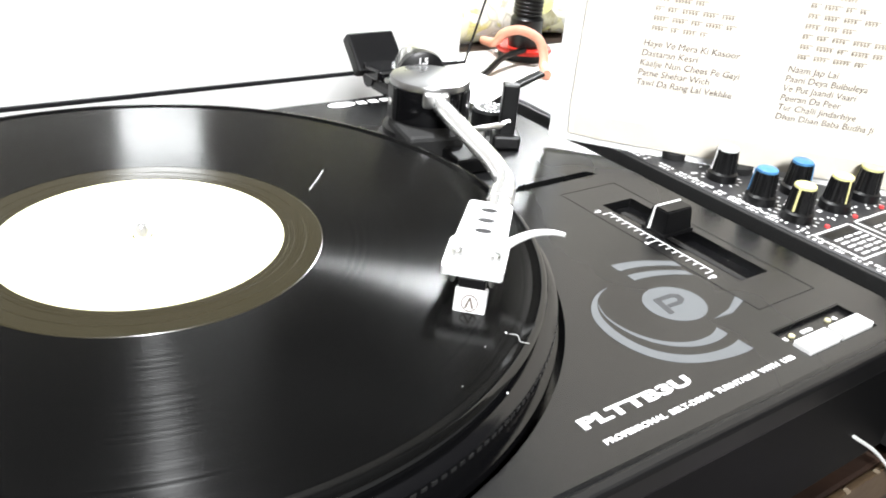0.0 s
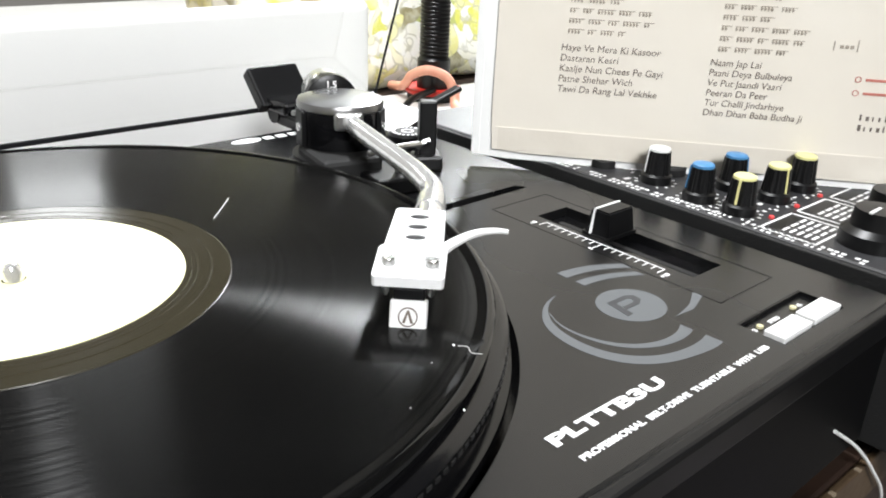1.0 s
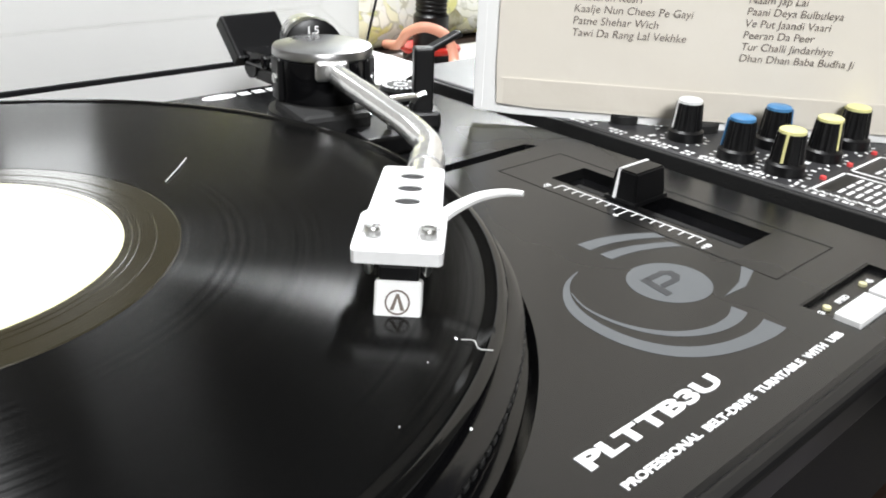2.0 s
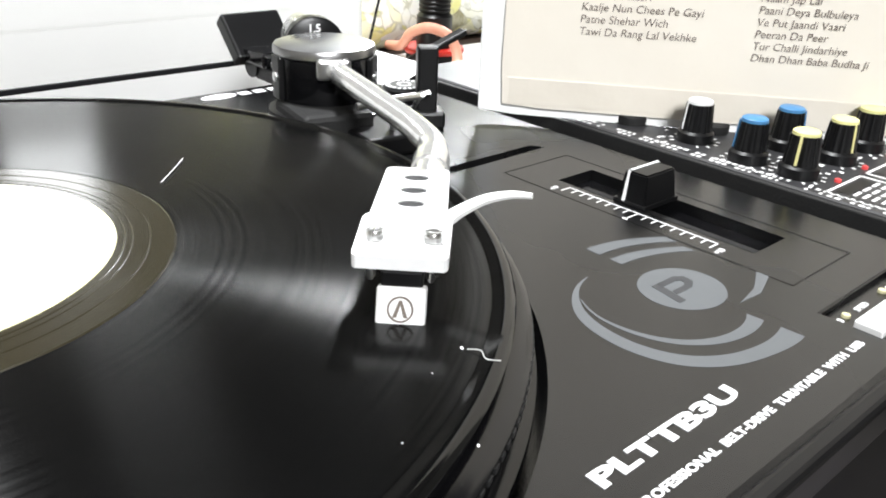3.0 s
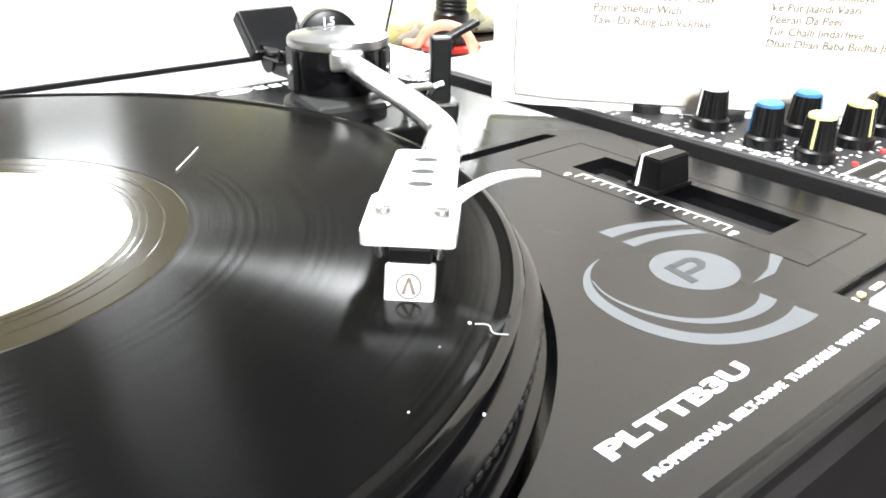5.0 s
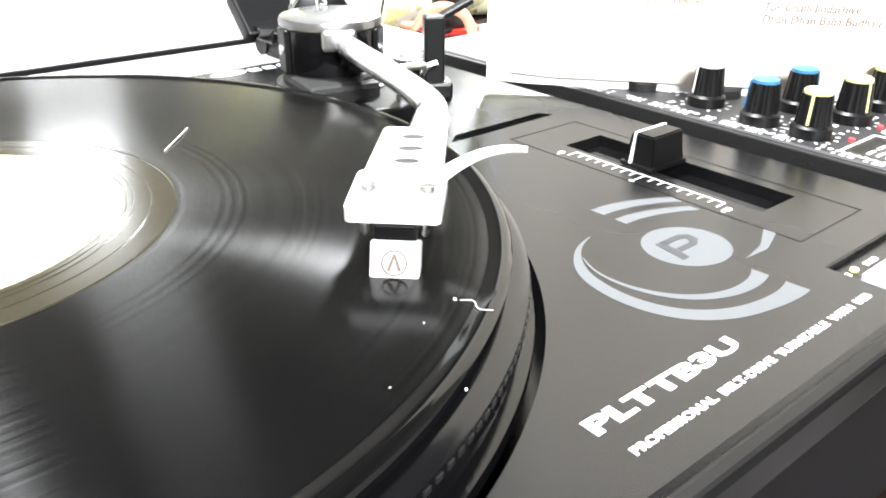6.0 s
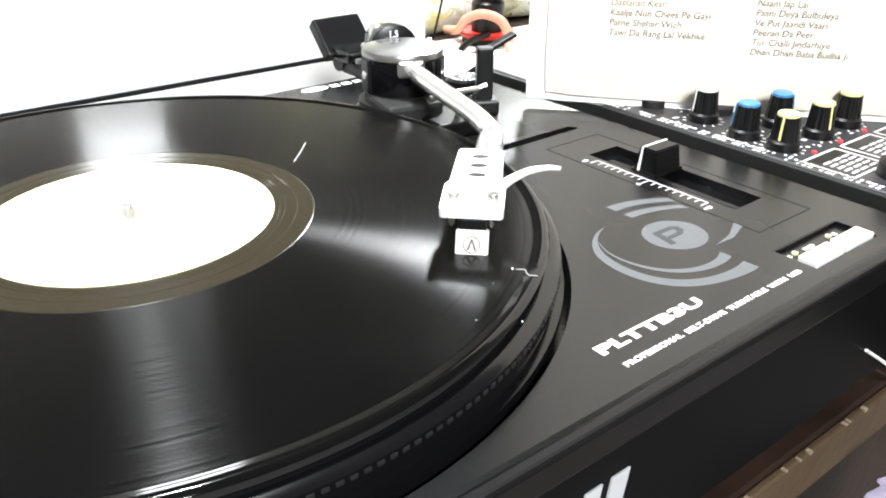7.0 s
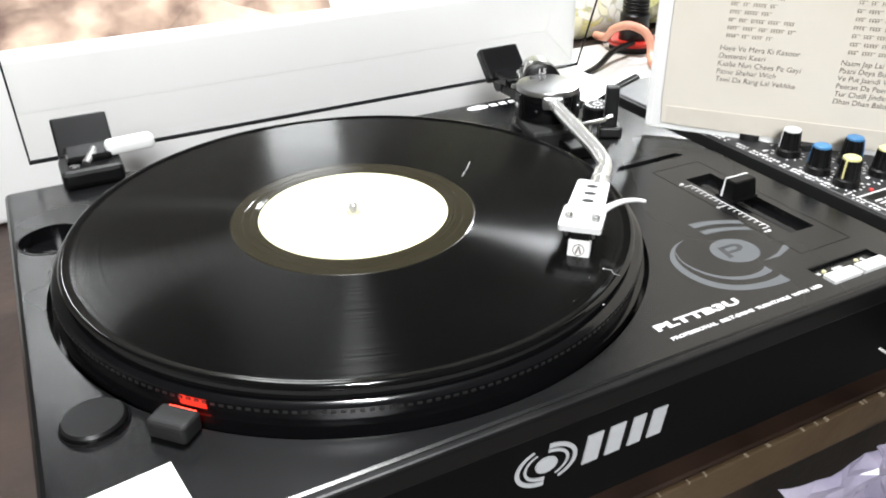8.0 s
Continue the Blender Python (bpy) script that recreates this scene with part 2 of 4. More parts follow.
# ---- mesh helpers ----
def finish(name, bm, mat, smooth=False):
    me = bpy.data.meshes.new(name)
    bmesh.ops.recalc_face_normals(bm, faces=bm.faces)
    bm.to_mesh(me)
    bm.free()
    me.materials.append(mat)
    if smooth:
        me.polygons.foreach_set("use_smooth", [True] * len(me.polygons))
        me.set_sharp_from_angle(angle=radians(35))
    return me


def thing(name, label, category, at=None, group="", kind=""):
    ob = new(name)
    ob.empty_display_size = 0.01
    if at is not None:
        ob.matrix_world = at
    return tagged(ob, label, category, group, kind)


def part(name, bm, mat, parent, label="", at=None, smooth=False):
    """Links a bmesh as one mesh object under a thing or a part. at: a pose in the parent's space."""
    ob = new(name, finish(name, bm, mat, smooth))
    ob.parent = parent
    if at is not None:
        ob.matrix_basis = at
    return tagged(ob, label)


def solo(name, bm, mat, label, category, group="", kind="", at=None, smooth=False):
    ob = new(name, finish(name, bm, mat, smooth))
    if at is not None:
        ob.matrix_world = at
    return tagged(ob, label, category, group, kind)


def box(x0, x1, y0, y1, z0, z1, bevel=0.0, seg=2, bm=None):
    own = bmesh.new()
    r = bmesh.ops.create_cube(own, size=1)
    for v in own.verts:
        v.co = Vector((x0 + (v.co.x + 0.5) * (x1 - x0), y0 + (v.co.y + 0.5) * (y1 - y0), z0 + (v.co.z + 0.5) * (z1 - z0)))
    if bevel:
        bmesh.ops.bevel(own, geom=own.edges[:], offset=bevel, segments=seg, affect="EDGES", profile=0.5)
    return join(bm, own)


def join(bm, own):
    if bm is None:
        return own
    me = bpy.data.meshes.new("tmp")
    own.to_mesh(me)
    own.free()
    bm.from_mesh(me)
    bpy.data.meshes.remove(me)
    return bm


def lathe(profile, n=48, m=None, bm=None, a0=0.0, a1=360.0):
    """Turns a profile of (radius, z) round z."""
    own = bmesh.new()
    full = abs(a1 - a0) >= 360
    rings = []
    for i in range(n if full else n + 1):
        a = radians(a0 + (a1 - a0) * i / n)
        rings.append([own.verts.new((r * math.cos(a), r * math.sin(a), z)) for r, z in profile])
    for i in range(n):
        p, q = rings[i], rings[(i + 1) % len(rings)]
        for k in range(len(profile) - 1):
            own.faces.new((p[k], q[k], q[k + 1], p[k + 1]))
    bmesh.ops.remove_doubles(own, verts=own.verts[:], dist=1e-6)
    if m is not None:
        own.transform(m)
    return join(bm, own)


def prism(points, z0, z1, bevel=0.0, bm=None, m=None):
    """A flat outline raised from z0 to z1."""
    own = bmesh.new()
    low = [own.verts.new((x, y, z0)) for x, y in points]
    top = [own.verts.new((x, y, z1)) for x, y in points]
    n = len(points)
    own.faces.new(low[::-1]), own.faces.new(top)
    for i in range(n):
        own.faces.new((low[i], low[(i + 1) % n], top[(i + 1) % n], top[i]))
    if bevel:
        own.edges.ensure_lookup_table()
        bmesh.ops.bevel(own, geom=[e for e in own.edges if all(v in top for v in e.verts)], offset=bevel, segments=2, affect="EDGES", profile=0.5)
    if m is not None:
        own.transform(m)
    return join(bm, own)


def tube(points, radius, n=12, bm=None, cap=True):
    """A round tube along points; radius may be a list."""
    own = bmesh.new()
    pts = [Vector(p) for p in points]
    rad = radius if isinstance(radius, (list, tuple)) else [radius] * len(pts)
    rings, up = [], None
    for i, p in enumerate(pts):
        d = (pts[min(i + 1, len(pts) - 1)] - pts[max(i - 1, 0)]).normalized()
        if up is None:
            up = d.orthogonal().normalized()
        side = d.cross(up).normalized()
        up = side.cross(d).normalized()
        rings.append([own.verts.new(p + (math.cos(2 * math.pi * k / n) * up + math.sin(2 * math.pi * k / n) * side) * rad[i]) for k in range(n)])
    for a, b in zip(rings, rings[1:]):
        for k in range(n):
            own.faces.new((a[k], a[(k + 1) % n], b[(k + 1) % n], b[k]))
    if cap:
        own.faces.new(rings[0][::-1]), own.faces.new(rings[-1])
    return join(bm, own)


def spline(points, steps=8):
    """A smooth curve through points (Catmull-Rom)."""
    p = [Vector(q) for q in points]
    p = [2 * p[0] - p[1], *p, 2 * p[-1] - p[-2]]
    out = []
    for i in range(1, len(p) - 2):
        for s in range(steps):
            t = s / steps
            a, b, c, d = p[i - 1], p[i], p[i + 1], p[i + 2]
            out.append(0.5 * (2 * b + (c - a) * t + (2 * a - 5 * b + 4 * c - d) * t * t + (3 * b - a - 3 * c + d) * t ** 3))
    out.append(p[-2])
    return out


def carve(bm, cutters):
    """bm with the cutters' volumes taken out."""
    a = new("carve", finish("carve", bm, M_BLACK))
    tools = []
    for i, c in enumerate(cutters):
        t = new("cutter", finish("cutter", c, M_BLACK))
        mod = a.modifiers.new("cut", "BOOLEAN")
        mod.operation, mod.solver, mod.object = "DIFFERENCE", "EXACT", t
        tools.append(t)
    me = bpy.data.meshes.new_from_object(a.evaluated_get(bpy.context.evaluated_depsgraph_get()))
    for o in (a, *tools):
        bpy.data.objects.remove(o, do_unlink=True)
    out = bmesh.new()
    out.from_mesh(me)
    bpy.data.meshes.remove(me)
    return out


def lettering(text, size, parent, mat, m, name="lettering", label="", depth=0.00015, wide=1.0, align="LEFT", bold=0.0, shear=0.0, width=None):
    """Text as a mesh, its lower left at m's origin; width: the length that it must have."""
    cu = bpy.data.curves.new(name, "FONT")
    cu.body, cu.size, cu.extrude, cu.align_x, cu.offset, cu.shear = text, size, depth, align, bold, shear
    cu.resolution_u = 3
    tmp = bpy.data.objects.new("tmp_text", cu)
    scene.collection.objects.link(tmp)
    me = bpy.data.meshes.new_from_object(tmp.evaluated_get(bpy.context.evaluated_depsgraph_get()))
    bpy.data.objects.remove(tmp, do_unlink=True)
    if width:
        xs = [v.co.x for v in me.vertices]
        wide = width / (max(xs) - min(xs))
    me.transform(Matrix.Diagonal((wide, 1, 1, 1)))
    me.materials.clear()
    me.materials.append(mat)
    ob = new(name, me)
    ob.parent = parent
    ob.matrix_basis = m
    return tagged(ob, label)


# ---- the room ----
FLOOR, DESK = -0.835, -0.078
RX0, RX1, RY0, RY1, CEIL = -1.7, 2.3, -2.3, 2.6, 1.95


def room():
    solo("floor", box(RX0 - 0.1, RX1 + 0.1, RY0 - 0.1, RY1 + 0.1, FLOOR - 0.1, FLOOR), M_FLOOR, "plain grey-brown tiled room floor", "floor", kind="structure")
    # Neither ceiling nor walls are in view; their dark colour limits bounce and reflections.
    solo("ceiling", box(RX0 - 0.1, RX1 + 0.1, RY0 - 0.1, RY1 + 0.1, CEIL, CEIL + 0.1), M_CEILING, "unseen ceiling, coloured dark to keep reflections dim", "ceiling", kind="structure")
    for nm, b in (("wall_north", (RX0, RX1, RY1, RY1 + 0.1)), ("wall_south", (RX0, RX1, RY0 - 0.1, RY0)),
                  ("wall_west", (RX0 - 0.1, RX0, RY0 - 0.1, RY1 + 0.1)), ("wall_east", (RX1, RX1 + 0.1, RY0 - 0.1, RY1 + 0.1))):
        solo(nm, box(*b, FLOOR, CEIL), M_WALL, "unseen room wall, greyed to dim its bounced light", "wall", kind="structure")


room()


def desk():
    top = thing("desk", "dark brown wooden desk with a worn chipped edge", "desk")
    part("desktop", box(-0.62, 1.15, -0.1705, 0.80, DESK - 0.026, DESK, 0.002), M_DESK, top, "dark stained wooden top")
    part("edge_strip", box(-0.62, 1.15, -0.1740, -0.1705, DESK - 0.024, DESK - 0.0005, 0.001), M_EDGE, top, "worn tan edge strip")
    rng = random.Random(4)
    for i in range(46):
        x = -0.2 + 0.62 * rng.random()
        l = rng.uniform(0.0005, 0.0022)
        part("chip", box(x, x + l, -0.1745, -0.1720, DESK - rng.uniform(0.0004, 0.0012), DESK + 0.0002), M_CHIP, top)
    for x in (-0.58, 1.08):
        for y in (-0.13, 0.75):
            part("leg", box(x - 0.025, x + 0.025, y - 0.025, y + 0.025, FLOOR, DESK - 0.026, 0.003), M_DESK, top)
    part("drawer_front", box(-0.55, 1.05, -0.150, -0.135, DESK - 0.60, DESK - 0.026, 0.002), M_DESK, top)


desk()


# ---- the turntable ----
HREC = 0.0177
RCX, RCY = -0.0055, -0.0018
PX0, PX1, PY0, PY1, PZ0 = -0.1780, 0.2590, -0.170, 0.163, -0.064
turntable = thing("turntable", "black belt-drive turntable standing on the wooden desk", "turntable", pose(0, 0, 0))


def plinth():
    body = box(PX0, PX1, PY0, PY1, PZ0, 0, 0.0035, 3)
    cut = [lathe([(0, -0.014), (0.1592, -0.014), (0.1592, 0.02), (0, 0.02)], 160, pose(RCX, RCY, 0)),
           box(0.2083, 0.2285, -0.1114, -0.0288, -0.010, 0.01),
           box(0.187, 0.2315, -0.1605, -0.1435, -0.0018, 0.01),
           lathe([(0, -0.008), (0.0175, -0.008), (0.0175, 0.01), (0, 0.01)], 48, pose(-0.1560, 0.083, 0)),
           prism([(0.176, 0.0010), (0.1835, 0.0072), (0.2312, 0.0078), (0.2345, 0.0022), (0.190, 0.0010)], -0.003, 0.01),
           lathe([(0, -0.004), (0.0135, -0.004), (0.0135, 0.01), (0, 0.01)], 48, pose(-0.1540, -0.0920, 0))]
    part("plinth", carve(body, cut), M_PLINTH, turntable, "satin black plinth with printed top")
    part("front_panel", box(PX0 + 0.006, PX1 - 0.006, PY0 - 0.0015, PY0 + 0.002, PZ0 + 0.002, -0.0065, 0.001), M_FRONT, turntable, "plain black front panel")
    part("front_rail", box(PX0 + 0.001, PX1 - 0.001, PY0 - 0.0035, PY0 + 0.0022, -0.0110, 0.0005, 0.0018, 3), M_BLACK, turntable, "rounded black rail along the front edge")
    for x in (PX0 + 0.04, PX1 - 0.04):
        for y in (PY0 + 0.04, PY1 - 0.04):
            part("foot", lathe([(0, DESK), (0.017, DESK), (0.019, DESK + 0.004), (0.019, PZ0 + 0.001), (0, PZ0 + 0.001)], 28, pose(x, y, 0)), M_RUBBER, turntable)


plinth()


def platter():
    p = part("platter", lathe([(0.006, 0.0), (0.006, 0.0127), (0.148, 0.0127), (0.1525, 0.0127), (0.1548, 0.0112), (0.1548, 0.0065), (0.1535, 0.006),
                               (0.1535, 0.0015), (0.1565, 0.001), (0.1565, -0.0025), (0.153, -0.003), (0.153, -0.010), (0.006, -0.010)], 160), M_GLOSS, turntable, "glossy black platter with strobe dots", at=pose(RCX, RCY, 0), smooth=True)
    part("mat", lathe([(0.004, 0.0129), (0.004, 0.0155), (0.1475, 0.0155), (0.1485, 0.0149), (0.1485, 0.0129)], 128), M_RUBBER, p, "black slipmat", smooth=True)
    bm = bmesh.new()
    n = 260
    for i in range(n):
        a = 2 * math.pi * i / n
        c, k = math.cos(a), math.sin(a)
        vs = []
        for r in (0.1545, 0.1551):
            for u, w in ((-0.0010, -0.0006), (0.0010, -0.0006), (0.0010, 0.0006), (-0.0010, 0.0006)):
                vs.append(bm.verts.new((r * c - u * k, r * k + u * c, 0.0098 + w)))
        for f in ((4, 5, 6, 7), (0, 1, 5, 4), (1, 2, 6, 5), (2, 3, 7, 6), (3, 0, 4, 7)):
            bm.faces.new([vs[q] for q in f])
    tagged(part("strobe_dots", bm, M_DOT, p, "row of dull silver strobe dots"), kind="stuff")
    part("spindle", lathe([(0, 0.0215), (0.0020, 0.0210), (0.0031, 0.0192), (0.0031, 0.0), (0, 0.0)], 24), M_CHROME, turntable, "silver centre spindle", at=pose(RCX, RCY, HREC - 0.016), smooth=True)


platter()

record = thing("vinyl_record", "black long-playing vinyl record lying on the platter", "record", pose(RCX, RCY, HREC))
part("disc", lathe([(0.0036, -0.0022), (0.0036, 0.0), (0.0505, 0.0), (0.0512, -0.0004), (0.0660, -0.0004), (0.0662, -0.0001), (0.1448, -0.0001), (0.1448, -0.0020), (0.1440, -0.0022)], 200), M_VINYL, record, smooth=True)
part("rim", lathe([(0.1449, -0.0018), (0.1449, -0.0001), (0.1460, 0.0001), (0.1474, 0.0005), (0.1487, 0.0006), (0.1497, 0.0003), (0.1505, -0.0006), (0.1497, -0.0017), (0.1470, -0.0022), (0.1449, -0.0018)], 200), M_RIM, record, "smooth raised vinyl rim", smooth=True)
part("runout", lathe([(0.0512, -0.0003), (0.0514, -0.00005), (0.0656, -0.00005), (0.0664, -0.0003)], 128), M_RUNOUT, record, "smooth run-out ring, its brown reflection put into the colour")
for ring in (0.0534, 0.0553, 0.0597):
    part("leadout_groove", lathe([(ring - 0.00022, -0.00006), (ring, 0.00008), (ring + 0.00022, -0.00006)], 160), M_RUNOUT, record, "raised lead-out groove ring", smooth=True)
part("label", lathe([(0.0036, 0.00005), (0.0036, 0.0003), (0.0492, 0.0003), (0.0496, 0.00005)], 96), M_LABEL, record, "cream paper centre label")
part("label_border", lathe([(0.0496, 0.00005), (0.0496, 0.0003), (0.0512, 0.0003), (0.0514, 0.00005)], 96), M_LABEL_EDGE, record, "yellow label border")


def bands(points_out, points_in, z=0.0001):
    return prism(points_out + points_in[::-1], -0.0005, z)


def polar_band(cx, cy, rows, turn=0.0):
    """rows: degrees, inner and outer radius."""
    k = spline([(a, i, o) for a, i, o in rows], 8)
    out = [(cx + r.z * math.cos(radians(r.x + turn)), cy + r.z * math.sin(radians(r.x + turn))) for r in k]
    inn = [(cx + r.y * math.cos(radians(r.x + turn)), cy + r.y * math.sin(radians(r.x + turn))) for r in k]
    return bands(out, inn)


def curved_stripe(a, b, half, bulge):
    """A printed band from a to b, bowed away from the front, slightly narrower at its far end."""
    up, low = [], []
    for i in range(11):
        f = i / 10
        x, y = a[0] + (b[0] - a[0]) * f, a[1] + (b[1] - a[1]) * f + bulge * 4 * f * (1 - f)
        w = half * (1.0 - 0.15 * f)
        up.append((x, y + w)), low.append((x, y - w))
    return bands(low, up)


def prints():
    cx, cy = 0.1690, -0.1108
    part("emblem_arc", polar_band(cx, cy, [(-86, 0.0295, 0.036), (-110, 0.0325, 0.0375), (-147, 0.0375, 0.0425), (-184, 0.0355, 0.0395), (-210, 0.0315, 0.0335), (-232, 0.0270, 0.0273)]), M_GREY, turntable, "grey printed swirl")
    part("emblem_arc", polar_band(cx, cy, [(-86, 0.0198, 0.0248), (-105, 0.0232, 0.0272), (-147, 0.0300, 0.0325), (-184, 0.0325, 0.0335), (-205, 0.0318, 0.0322)]), M_GREY, turntable, "grey printed swirl")
    part("emblem_disc", lathe([(0, -0.0005), (0.0135, -0.0005), (0.0135, 0.0001), (0, 0.0001)], 48, pose(cx, cy, 0) @ Matrix.Diagonal((1, 0.92, 1, 1))), M_GREY, turntable, "grey printed disc")
    m = pose(cx, cy, 0)
    bm = prism([(-0.0085, -0.005), (-0.0055, -0.005), (-0.0035, 0.006), (-0.0065, 0.006)], 0, 0.0002, m=m)
    prism([(-0.004, 0.006), (0.004, 0.006), (0.0068, 0.004), (0.0064, 0.0005), (0.003, -0.0015), (-0.0045, -0.0015), (-0.004, 0.0006), (0.002, 0.0006), (0.0036, 0.0018), (0.0036, 0.0032), (0.0022, 0.0038), (-0.004, 0.0038)], 0, 0.0002, bm=bm, m=m)
    part("emblem_mark", bm, M_DARKPRINT, turntable, "dark emblem stroke")
    part("emblem_stripe", curved_stripe((0.16735, -0.0791), (0.1960, -0.0884), 0.0027, 0.0025), M_GREY, turntable)
    part("emblem_stripe", curved_stripe((0.1675, -0.0881), (0.1945, -0.0964), 0.0023, 0.0022), M_GREY, turntable)
    part("emblem_stripe", prism([(0.1970, -0.1185), (0.1975, -0.1225), (0.1850, -0.1268), (0.1745, -0.1262), (0.1860, -0.1240)], -0.0005, 0.0001), M_GREY, turntable)
    lettering("PLTTB3U", 0.0064, turntable, M_WHITE, pose(0.0835, -0.1500, 0.0001), "model_lettering", "white printed model lettering", bold=0.00026, width=0.0505)
    lettering("PROFESSIONAL  BELT-DRIVE  TURNTABLE  WITH  USB", 0.0030, turntable, M_WHITE, pose(0.0850, -0.1585, 0.0001), "tagline_lettering", "white printed tagline", bold=0.00010, width=0.0955)


prints()


def pitch_control():
    """The long slider in its printed panel."""
    x0, x1, y0, y1 = 0.1968, 0.2345, -0.1305, -0.0103
    for nm, b in (("panel_line", (x0, x0 + 0.0005, y0, y1)), ("panel_line", (x1 - 0.0005, x1, y0, y1)), ("panel_line", (x0, x1, y0, y0 + 0.0005)), ("panel_line", (x0, x1, y1 - 0.0005, y1))):
        part(nm, box(*b, -0.0005, 0.00012), M_BLACK, turntable)
    part("slider_tray", box(0.2086, 0.2282, -0.1111, -0.0291, -0.0098, -0.0042), M_GLOSS, turntable, "recessed slider tray")
    part("slider_slit", box(0.2175, 0.2205, -0.1075, -0.0335, -0.0046, -0.00405), M_RUBBER, turntable)
    bm = box(0.2052, 0.2057, -0.1002, -0.0368, -0.0005, 0.00012)
    for i in range(17):
        y = -0.1000 + 0.0630 * i / 16
        l = 0.0062 if i == 8 else 0.0048 if i % 8 == 0 else 0.0036
        box(0.2053 - l, 0.2052, y - 0.00025, y + 0.00025, -0.0005, 0.00012, bm=bm)
    part("pitch_scale", bm, M_WHITE, turntable, "white printed pitch scale")
    for txt, y in (("+10", -0.1045), ("0", -0.0695), ("-10", -0.0345)):
        lettering(txt, 0.0030, turntable, M_WHITE, pose(0.1982 - (0.0012 if txt == "0" else 0.0), y, 0.0001, 0, 0, 0), "scale_number", bold=0.00008)
    knob = part("slider_knob", prism([(0.2080, -0.0692), (0.2282, -0.0692), (0.2282, -0.0552), (0.2080, -0.0552)], 0.0003, 0.0018), M_BLACK, turntable, "black pitch slider knob")
    bm = bmesh.new()
    lo = [bm.verts.new(p) for p in ((0.2086, -0.0686, 0.0015), (0.2275, -0.0686, 0.0015), (0.2275, -0.0560, 0.0015), (0.2086, -0.0560, 0.0015))]
    hi = [bm.verts.new(p) for p in ((0.2096, -0.0672, 0.0125), (0.2268, -0.0672, 0.0125), (0.2268, -0.0578, 0.0125), (0.2096, -0.0578, 0.0125))]
    bm.faces.new(hi)
    for i in range(4):
        bm.faces.new((lo[i], lo[(i + 1) % 4], hi[(i + 1) % 4], hi[i]))
    bmesh.ops.bevel(bm, geom=bm.edges[:], offset=0.0006, segments=2, affect="EDGES")
    part("grip", bm, M_BLACK, knob)
    bm = box(0.2098, 0.2268, -0.0600, -0.0590, 0.0120, 0.0128)
    prism([(0.2077, 0.0016), (0.2097, 0.0128), (0.2106, 0.0128), (0.2086, 0.0016)], -0.0010, 0.0, bm=bm, m=Matrix.Translation((0, -0.0600, 0)) @ pose(0, 0, 0, 90, 0, 0))
    part("pointer_line", bm, M_WHITE, knob, "white pointer line")


pitch_control()


def speed_buttons():
    for x in (0.1880, 0.2103):
        part("speed_button", box(x, x + 0.0198, -0.1598, -0.1520, -0.0018, 0.0016, 0.0005), M_WHITECAP, turntable, "white speed button")
    part("button_lamp", lathe([(0, -0.0019), (0.0013, -0.0019), (0.0012, -0.0009), (0, -0.0006)], 16, pose(0.1945, -0.1475, 0)), M_LABEL, turntable, "pale indicator lamp")
    part("button_lamp", lathe([(0, -0.0019), (0.0013, -0.0019), (0.0012, -0.0009), (0, -0.0006)], 16, pose(0.2185, -0.1475, 0)), M_LABEL, turntable, "pale indicator lamp")
    lettering("33", 0.0028, turntable, M_WHITE, pose(0.1890, -0.1486, -0.0017), "speed_number", bold=0.00006)
    lettering("SPEED", 0.0026, turntable, M_WHITE, pose(0.2005, -0.1486, -0.0017), "speed_lettering", bold=0.00006)
    lettering("45", 0.0028, turntable, M_WHITE, pose(0.2215, -0.1486, -0.0017), "speed_number", bold=0.00006)
    part("button_line", box(0.187, 0.2315, -0.1432, -0.1426, -0.0005, 0.00012), M_BLACK, turntable)


speed_buttons()


def front_badge():
    """The maker's mark on the front, as plain slanted shapes."""
    z0, z1, y = -0.0375, -0.0225, PY0 - 0.0017
    m = Matrix.Translation((0, y, 0)) @ pose(0, 0, 0, 90, 0, 0)
    shapes = []
    for x, w in ((0.0280, 0.0082), (0.0400, 0.0082), (0.0525, 0.0070), (0.0635, 0.0078)):
        shapes.append(prism([(x, z0), (x + w, z0), (x + w + 0.0026, z1), (x + 0.0026, z1)], 0, 0.0006, m=m))
    for shape in shapes:
        part("badge_bar", shape, M_BADGE, turntable, "silver raised badge shape")
    bx, bz = 0.0095, -0.0290

    def swirl(turn):
        b = bmesh.new()
        for s in (0, 1):
            rows = [(a, 0.0075 + 0.0028 * s + 0.0010 * k / 6, 0.0088 + 0.0034 * s - 0.0006 * k / 6 + 0.0006) for k, a in enumerate(range(-95, -260, -25))]
            k = spline(rows, 4)
            out = [(1.25 * r.z * math.cos(radians(r.x + turn)), r.z * math.sin(radians(r.x + turn)) * 0.85) for r in k]
            inn = [(1.25 * r.y * math.cos(radians(r.x + turn)), r.y * math.sin(radians(r.x + turn)) * 0.85) for r in k]
            prism(out + inn[::-1], 0, 0.0006, bm=b, m=m @ Matrix.Translation((bx, bz, 0)))
        return b

    part("badge_swirl", swirl(0), M_BADGE, turntable, "silver badge swirl")
    part("badge_swirl", swirl(180), M_BADGE, turntable, "silver badge swirl")
    part("badge_disc", lathe([(0, 0), (0.0046, 0), (0.0046, 0.0006), (0, 0.0006)], 32, m @ Matrix.Translation((bx, bz, 0)) @ Matrix.Diagonal((1.2, 0.9, 1, 1))), M_BADGE, turntable, "silver badge disc")


front_badge()


